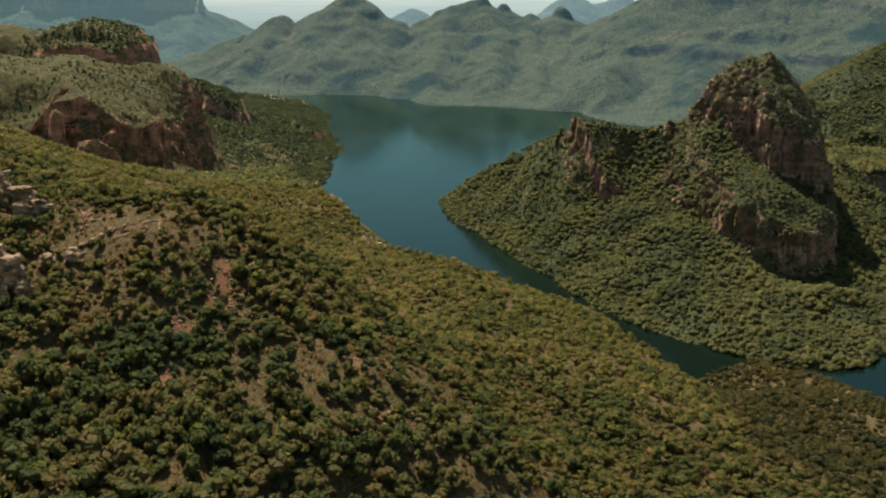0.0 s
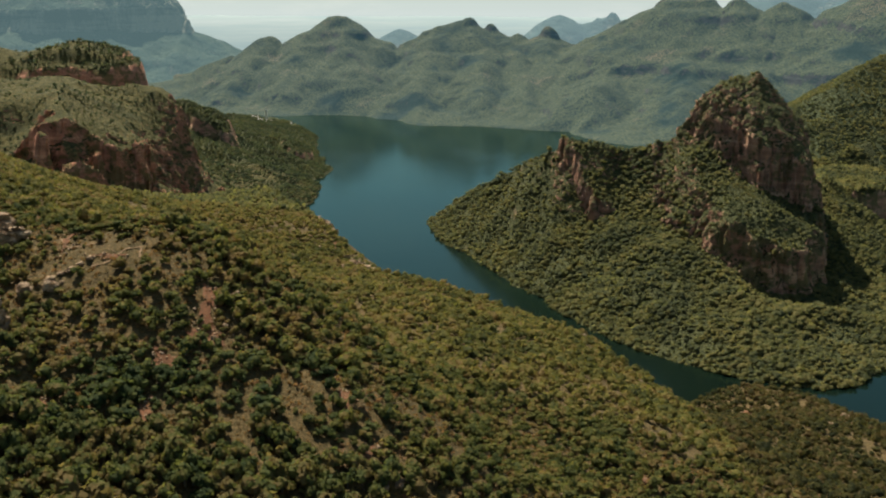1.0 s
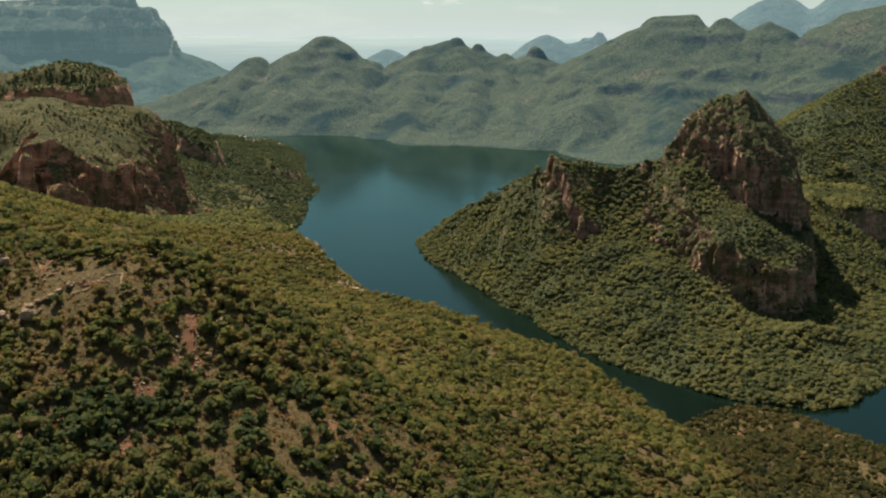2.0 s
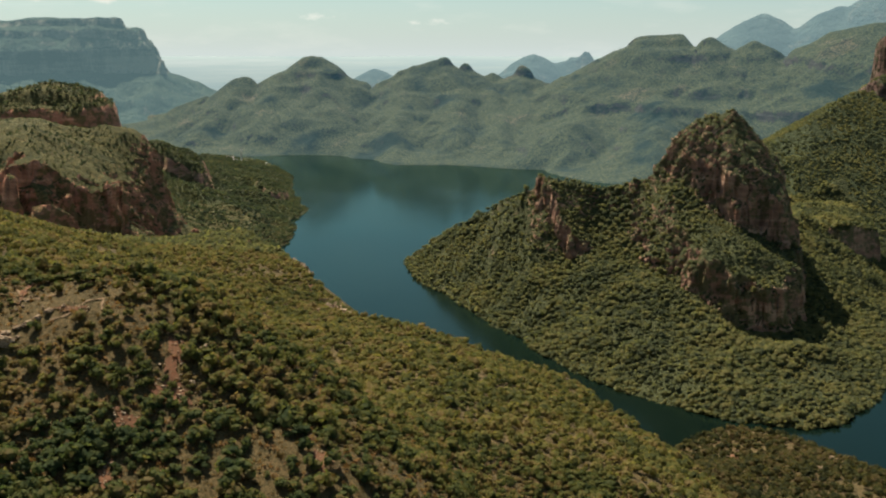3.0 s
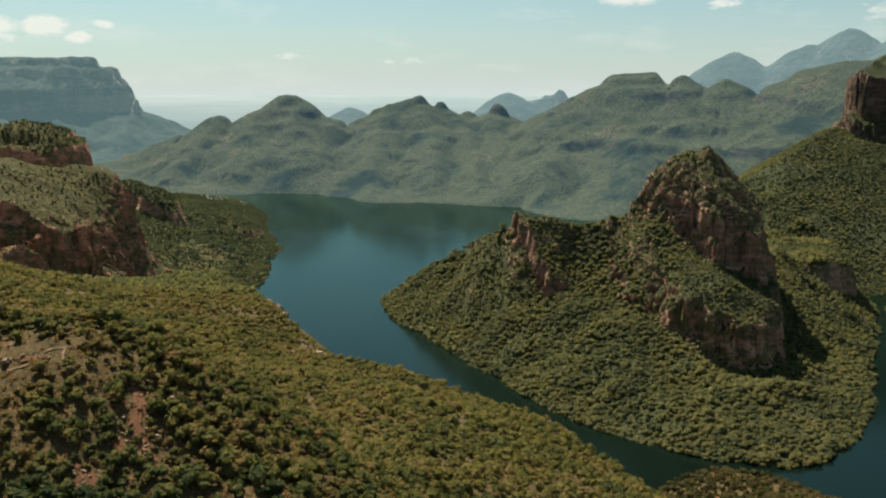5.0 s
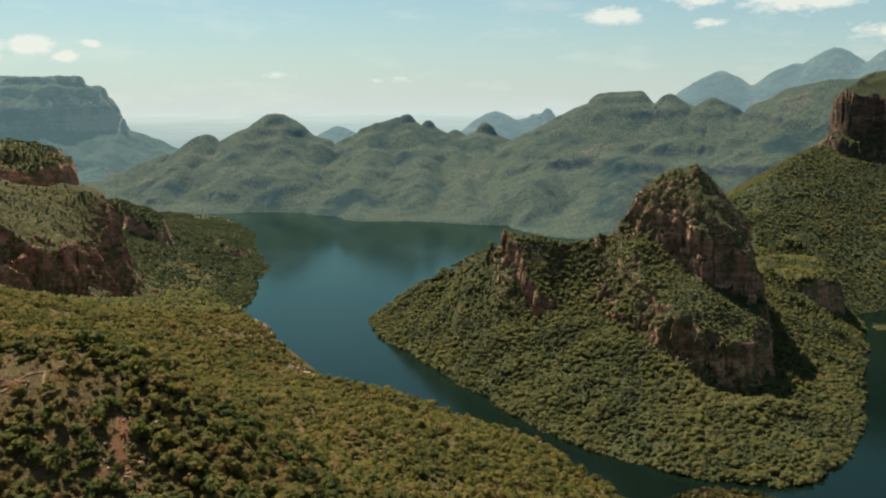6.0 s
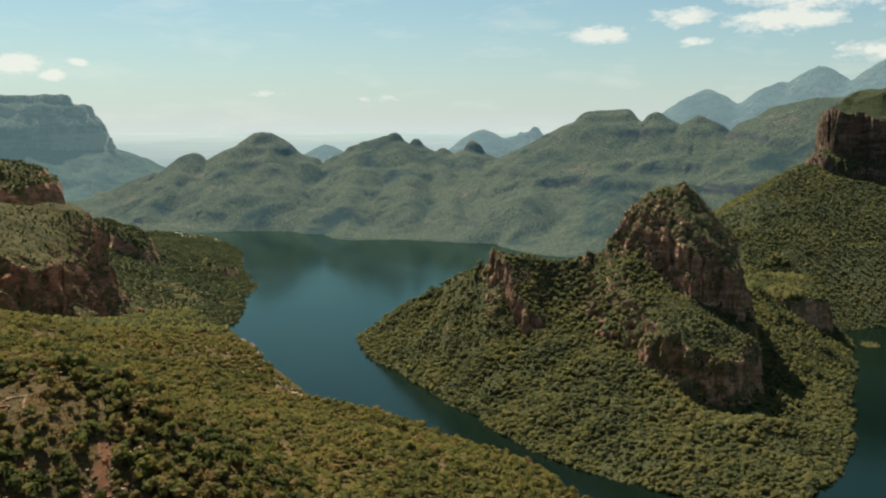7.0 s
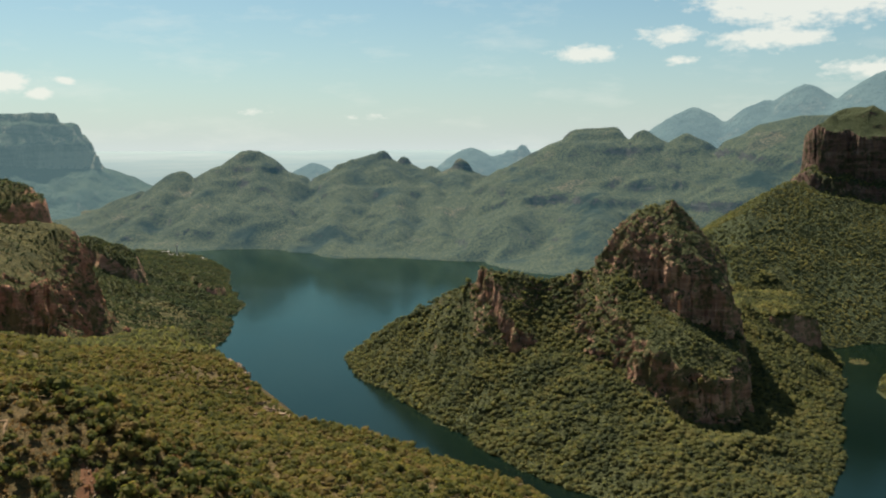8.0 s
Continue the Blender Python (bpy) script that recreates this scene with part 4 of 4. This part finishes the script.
# ---- rocks ----
def boulder(x, y, w, d, h, seed, height=near_height, sink=0.3, turn=0.0, fine=3, label="pale weathered sandstone boulder on the slope"):
    """A blocky sandstone boulder with bedding ledges and cracked, worn edges."""
    bm = bmesh.new()
    bmesh.ops.create_icosphere(bm, subdivisions=fine, radius=1.0)
    off = Vector((seed * 3.7, seed * 1.9, seed * 5.3))
    for v in bm.verts:
        p = v.co.copy()
        q = Vector([math.copysign(abs(c) ** 0.6, c) for c in p])
        n1, n2 = noise.noise(p * 1.3 + off), noise.noise(p * 3.6 + off)
        bed = 0.09 * math.copysign(1, math.sin(q.z * 7 + 2 * n1))
        cell = noise.cell(p * 1.9 + off)
        q = q * (0.92 + 0.24 * n1 + 0.17 * n2 + 0.3 * (cell - 0.5)) + Vector((q.x, q.y, 0)) * bed
        v.co = Vector((q.x * w, q.y * d, q.z * h))
    me = bpy.data.meshes.new("boulder")
    bm.to_mesh(me)
    bm.free()
    me.materials.append(m_rock)
    ob = new("boulder", me)
    z = float(height(np.array([float(x)]), np.array([float(y)]))[0])
    ob.location, ob.rotation_euler = (x, y, z + h * (1 - 2 * sink)), (0, 0, turn)
    return tagged(ob, label, "rock", "boulders on the hillside")


BIG = "large pale sandstone outcrop with a dark undercut face"
for i, (bx, by, bw, bd, bh, tn) in enumerate([(-121, 286, 7.0, 4.2, 3.4, -0.4), (-114, 281, 5.0, 3.2, 2.4, -0.5), (-129, 291, 5.5, 4.5, 4.2, 0.2), (-116, 278, 2.6, 1.8, 2.4, 0.3),
                                              (-109, 250, 3.4, 3.0, 4.6, 0.3), (-115, 253, 5.0, 4.0, 5.0, 0.9), (-104, 246, 2.4, 2.0, 3.0, 0.1), (-110, 243, 3.0, 2.2, 2.8, 0.6),
                                              (-102, 257, 2.2, 1.8, 1.9, 0.4), (-96, 259, 2.0, 1.3, 1.4, 0.1)]):
    boulder(bx, by, bw, bd, bh, i + 1, turn=tn, sink=0.2, fine=4, label=BIG)
LEDGE_ROCKS = "flat pale sandstone ledge rock beside a footpath"
for i, (bx, by, bw) in enumerate([(-97, 262, 1.3), (-95, 264, 1.0), (-93, 265, 1.4), (-91, 267, 0.9), (-89, 269, 1.1), (-94, 261, 0.7), (-86, 271, 0.7), (-99, 292, 1.2), (-101, 295, 0.9)]):
    boulder(bx, by, bw * 1.3, bw * 0.8, bw * 0.5, i + 90, turn=0.5 + i * 0.2, fine=3, sink=0.2, label=LEDGE_ROCKS)
CRAG_ROCKS = "broken grey and tan crag on the brow of the slope"
for i, (bx, by, bw) in enumerate([(-50, 652, 5.0), (-45, 644, 4.4), (-41, 634, 3.8), (-55, 662, 4.4), (-47, 656, 4.0), (-38, 640, 3.0), (-52, 645, 3.2), (-84, 792, 5.0), (-79, 776, 4.2), (-90, 806, 4.4), (-74, 764, 3.2)]):
    boulder(bx, by, bw * 1.0, bw * 0.8, bw * 0.9, i + 120, turn=i * 0.9, fine=3, sink=0.42, label=CRAG_ROCKS)
for i, (bx, by, bw) in enumerate([(-131, 430, 3.6), (-127, 428, 2.6), (-134, 436, 2.4), (-130, 402, 2.0), (-122, 390, 1.5), (-116, 372, 1.6), (-7, 211, 1.2), (-5, 213, 0.8), (32, 242, 1.2),
                                  (34, 243, 0.8), 
                                  
                                  (-47, 258, 0.9), (-44, 256, 0.7), (-51, 250, 0.8), (-57, 248, 0.6),
                                  (-53, 246, 0.7), (-50, 262, 1.0), (-63, 226, 0.6), (-12, 220, 0.6), (-10, 209, 0.7), (40, 275, 0.8)]):
    boulder(bx, by, bw * 1.25, bw * 0.9, bw * 0.85, i + 20, turn=i * 0.7, fine=2, sink=0.12)

rr_ = random.Random(31)
for bx, by, reach in ((195, 582, 5), (179, 557, 4), (201, 491, 4), (77, 530, 5), (98, 470, 3), (-70, 675, 5), (-58, 625, 4), (-8, 606, 2), (225, 535, 4), (88, 505, 3)):
    for k in range(6):
        w = rr_.uniform(0.5, 1.35)
        boulder(bx + rr_.uniform(-reach, reach), by + rr_.uniform(-reach, reach), w * 1.15, w, w * 0.95, rr_.randrange(200, 900), turn=rr_.uniform(0, 3), fine=2, sink=0.15,
                label="orange-brown sandstone rubble on the brow of the slope")


def patch(sx, sy, sw, sd, seed):
    """A thin bare spread of soil lying on the slope."""
    n, rings = 44, 6
    th = np.linspace(0, 2 * np.pi, n, endpoint=False)
    ragged = 0.62 * (1 + 0.35 * np.sin(3 * th + seed) + 0.25 * np.sin(5 * th + 2 * seed) + 0.2 * np.sin(11 * th + seed))
    rr = np.linspace(0, 1, rings + 1)[1:, None]
    X, Y = sx + rr * sw * np.cos(th) * ragged, sy + rr * sd * np.sin(th) * ragged
    X, Y = np.append(X.ravel(), sx), np.append(Y.ravel(), sy)
    Z = near_height(X, Y) + 0.3
    me = bpy.data.meshes.new("soil_patch")
    faces = [(k, (k + 1) % n, len(X) - 1) for k in range(n)]
    for q in range(rings - 1):
        faces += [(q * n + k, q * n + n + k, q * n + n + (k + 1) % n, q * n + (k + 1) % n) for k in range(n)]
    me.from_pydata(np.stack([X, Y, Z], -1).tolist(), [], faces)
    me.materials.append(m_soil)
    return tagged(new("soil_patch", me), "bare red soil patch between the bushes", "soil", kind="structure")


for i, sp in enumerate(SOIL):
    patch(*sp, i + 1)


def footpath(stops, width):
    """A narrow trodden track draped over the slope along a bending line."""
    run = np.linspace(0, len(stops) - 1, 14 * len(stops))
    px_, py_ = (np.interp(run, range(len(stops)), [p[k] for p in stops]) for k in (0, 1))
    px_, py_ = px_ + 0.25 * np.sin(run * 3.1), py_ + 0.25 * np.cos(run * 2.3)
    tx_, ty_ = np.gradient(px_), np.gradient(py_)
    ln = np.hypot(tx_, ty_) + 1e-6
    half = 0.5 * width * (1 + 0.35 * np.sin(run * 9.7))
    cols = []
    for k in (-1.0, -0.5, 0.0, 0.5, 1.0):
        qx, qy = px_ - ty_ / ln * half * k, py_ + tx_ / ln * half * k
        cols.append(np.stack([qx, qy, near_height(qx, qy) + 0.3 - 0.08 * abs(k)], -1))
    v = np.stack(cols, 1).reshape(-1, 3)
    f = [(5 * i + k, 5 * i + k + 1, 5 * i + k + 6, 5 * i + k + 5) for i in range(len(run) - 1) for k in range(4)]
    return tagged(link_mesh("footpath", v, f, m_track), "narrow pale trodden footpath through dry grass", "footpath", kind="structure")


for stops, width in (([(-100, 294), (-99, 288), (-101, 281), (-98, 275)], 0.6), ([(-98, 275), (-93, 276), (-88, 278)], 0.5), ([(-88, 266), (-84, 268), (-81, 273), (-77, 274), (-76, 269)], 0.5)):
    footpath(stops, width)

rs = np.random.default_rng(12)
sx_, sy_ = [], []
for px_, py_, pw_, pd_ in SOIL:
    k = int(14 + pw_ * pd_ * 1.2)
    sx_.append(px_ + rs.normal(0, pw_ * 0.7, k))
    sy_.append(py_ + rs.normal(0, pd_ * 0.7, k))
sx_, sy_ = np.concatenate(sx_), np.concatenate(sy_)
ss_ = 0.14 + 0.34 * rs.random(len(sx_)) ** 2
stones = [(ICO * np.random.default_rng(200 + i).uniform(0.6, 1.2, (12, 1)), ICO_F) for i in range(5)]
tagged(plants("stones", stones, sx_, sy_, near_height(sx_, sy_) + 0.35, ss_, ss_ * 0.7, rs, m_rock), "loose pale stones scattered over bare soil", "stones", kind="stuff")

# ---- far shore: houses, tower, sandbar ----
def box(bm, x0, x1, y0, y1, z0, z1):
    v = [bm.verts.new(c) for c in ((x0, y0, z0), (x1, y0, z0), (x1, y1, z0), (x0, y1, z0), (x0, y0, z1), (x1, y0, z1), (x1, y1, z1), (x0, y1, z1))]
    for f in ((0, 3, 2, 1), (4, 5, 6, 7), (0, 1, 5, 4), (1, 2, 6, 5), (2, 3, 7, 6), (3, 0, 4, 7)):
        bm.faces.new([v[k] for k in f])


def part(name, bm, material, parent, label=""):
    me = bpy.data.meshes.new(name)
    bm.to_mesh(me)
    bm.free()
    me.materials.append(material)
    ob = new(name, me)
    ob.parent = parent
    return tagged(ob, label)


def house(x, y, w, d, h, turn):
    ob = new("house")
    z = float(left_height(np.array([float(x)]), np.array([float(y)]))[0])
    ob.location, ob.rotation_euler = (x, y, z - 0.5), (0, 0, turn)
    bm = bmesh.new()
    box(bm, -w, w, -d, d, -2, h)
    part("wall", bm, m_wall, ob)
    bm = bmesh.new()
    e = 0.6
    v = [bm.verts.new(c) for c in ((-w - e, -d - e, h), (w + e, -d - e, h), (w + e, d + e, h), (-w - e, d + e, h), (-w - e, 0, h + d * 0.6), (w + e, 0, h + d * 0.6))]
    for f in ((0, 1, 5, 4), (2, 3, 4, 5), (1, 2, 5), (3, 0, 4), (0, 3, 2, 1)):
        bm.faces.new([v[k] for k in f])
    part("roof", bm, m_roof, ob)
    for k in (-0.5, 0.5):
        bm = bmesh.new()
        box(bm, k * w - 0.8, k * w + 0.8, -d - 0.06, -d + 0.1, 1.0, 2.3)
        part("window", bm, m_pane, ob)
    return tagged(ob, "small pale house on the headland above the dam", "house", "houses on the headland")


for hx, hy, hw, hd, hh, ht in [(-520, 3085, 5, 3, 3, 0.2), (-506, 3078, 3.5, 2.5, 3, -0.3), (-494, 3090, 3, 2.5, 3, 0.1), (-476, 3082, 4, 2.5, 3, 0.3), (-510, 3066, 3, 2.5, 3, 0.0),
                               (-440, 3110, 3, 2.5, 3, 0.4), (-424, 3118, 2.5, 2.2, 2.8, -0.2), (-532, 3096, 4, 2.5, 3, 0.1)]:
    house(hx, hy, hw, hd, hh, ht)

mast = new("tower")
mast.location = (-498, 3120, 8)
bm = bmesh.new()
box(bm, -1.8, 1.8, -1.8, 1.8, -4, 30)
part("shaft", bm, m_wall, mast)
bm = bmesh.new()
box(bm, -3.2, 3.2, -3.2, 3.2, 30, 34)
part("head", bm, m_wall, mast)
tagged(mast, "slender pale concrete intake tower behind the houses", "tower")


def bar_height(x, y):
    return 3.2 - 9 * np.clip(np.hypot((x - 756) / 24, (y - 1500) / 26) - 0.2, 0, 2) + 2.2 * fbm(x, y, 12, 3)


def bank_height(x, y):
    s_ = inside(x, y, [(640, 1190), (668, 1240), (690, 1300), (716, 1360), (768, 1408), (1100, 1430), (1100, 1000), (700, 1050)]) + 6 * fbm(x, y, 30, 3)
    return np.where(s_ > 0, 2 + 0.5 * s_, 0.5 * s_)


land("sandbar", bar_height, 710, 800, 1450, 1550, 2.5, m_grass, label="low sandy islet with a few bushes in the river arm", category="islet")
land("river_bank", bank_height, 600, 1100, 1000, 1440, 8.0, m_mid, label="wooded bank on the near side of the river arm")
X, Y, Z, r = spread(bank_height, 630, 800, 1150, 1430, 6.0, 15, lambda x, y: 0 * x + 1)
S = size_of(X, Y, r, 2.2, 4.0)
tagged(plants("woodland", far_shapes, X, Y, Z - 0.8, S, S * 1.1, r, m_leaf_mid), "green trees crowding the river bank", "woodland", kind="stuff")
X, Y, Z, r = spread(bar_height, 725, 790, 1465, 1535, 5.0, 16, lambda x, y: 0 * x + 0.6)
S = size_of(X, Y, r, 1.2, 2.4)
tagged(plants("bushes", far_shapes, X, Y, Z - 0.5, S, S, r, m_leaf_mid), "a few green bushes on the sandy islet", "bushes", kind="stuff")
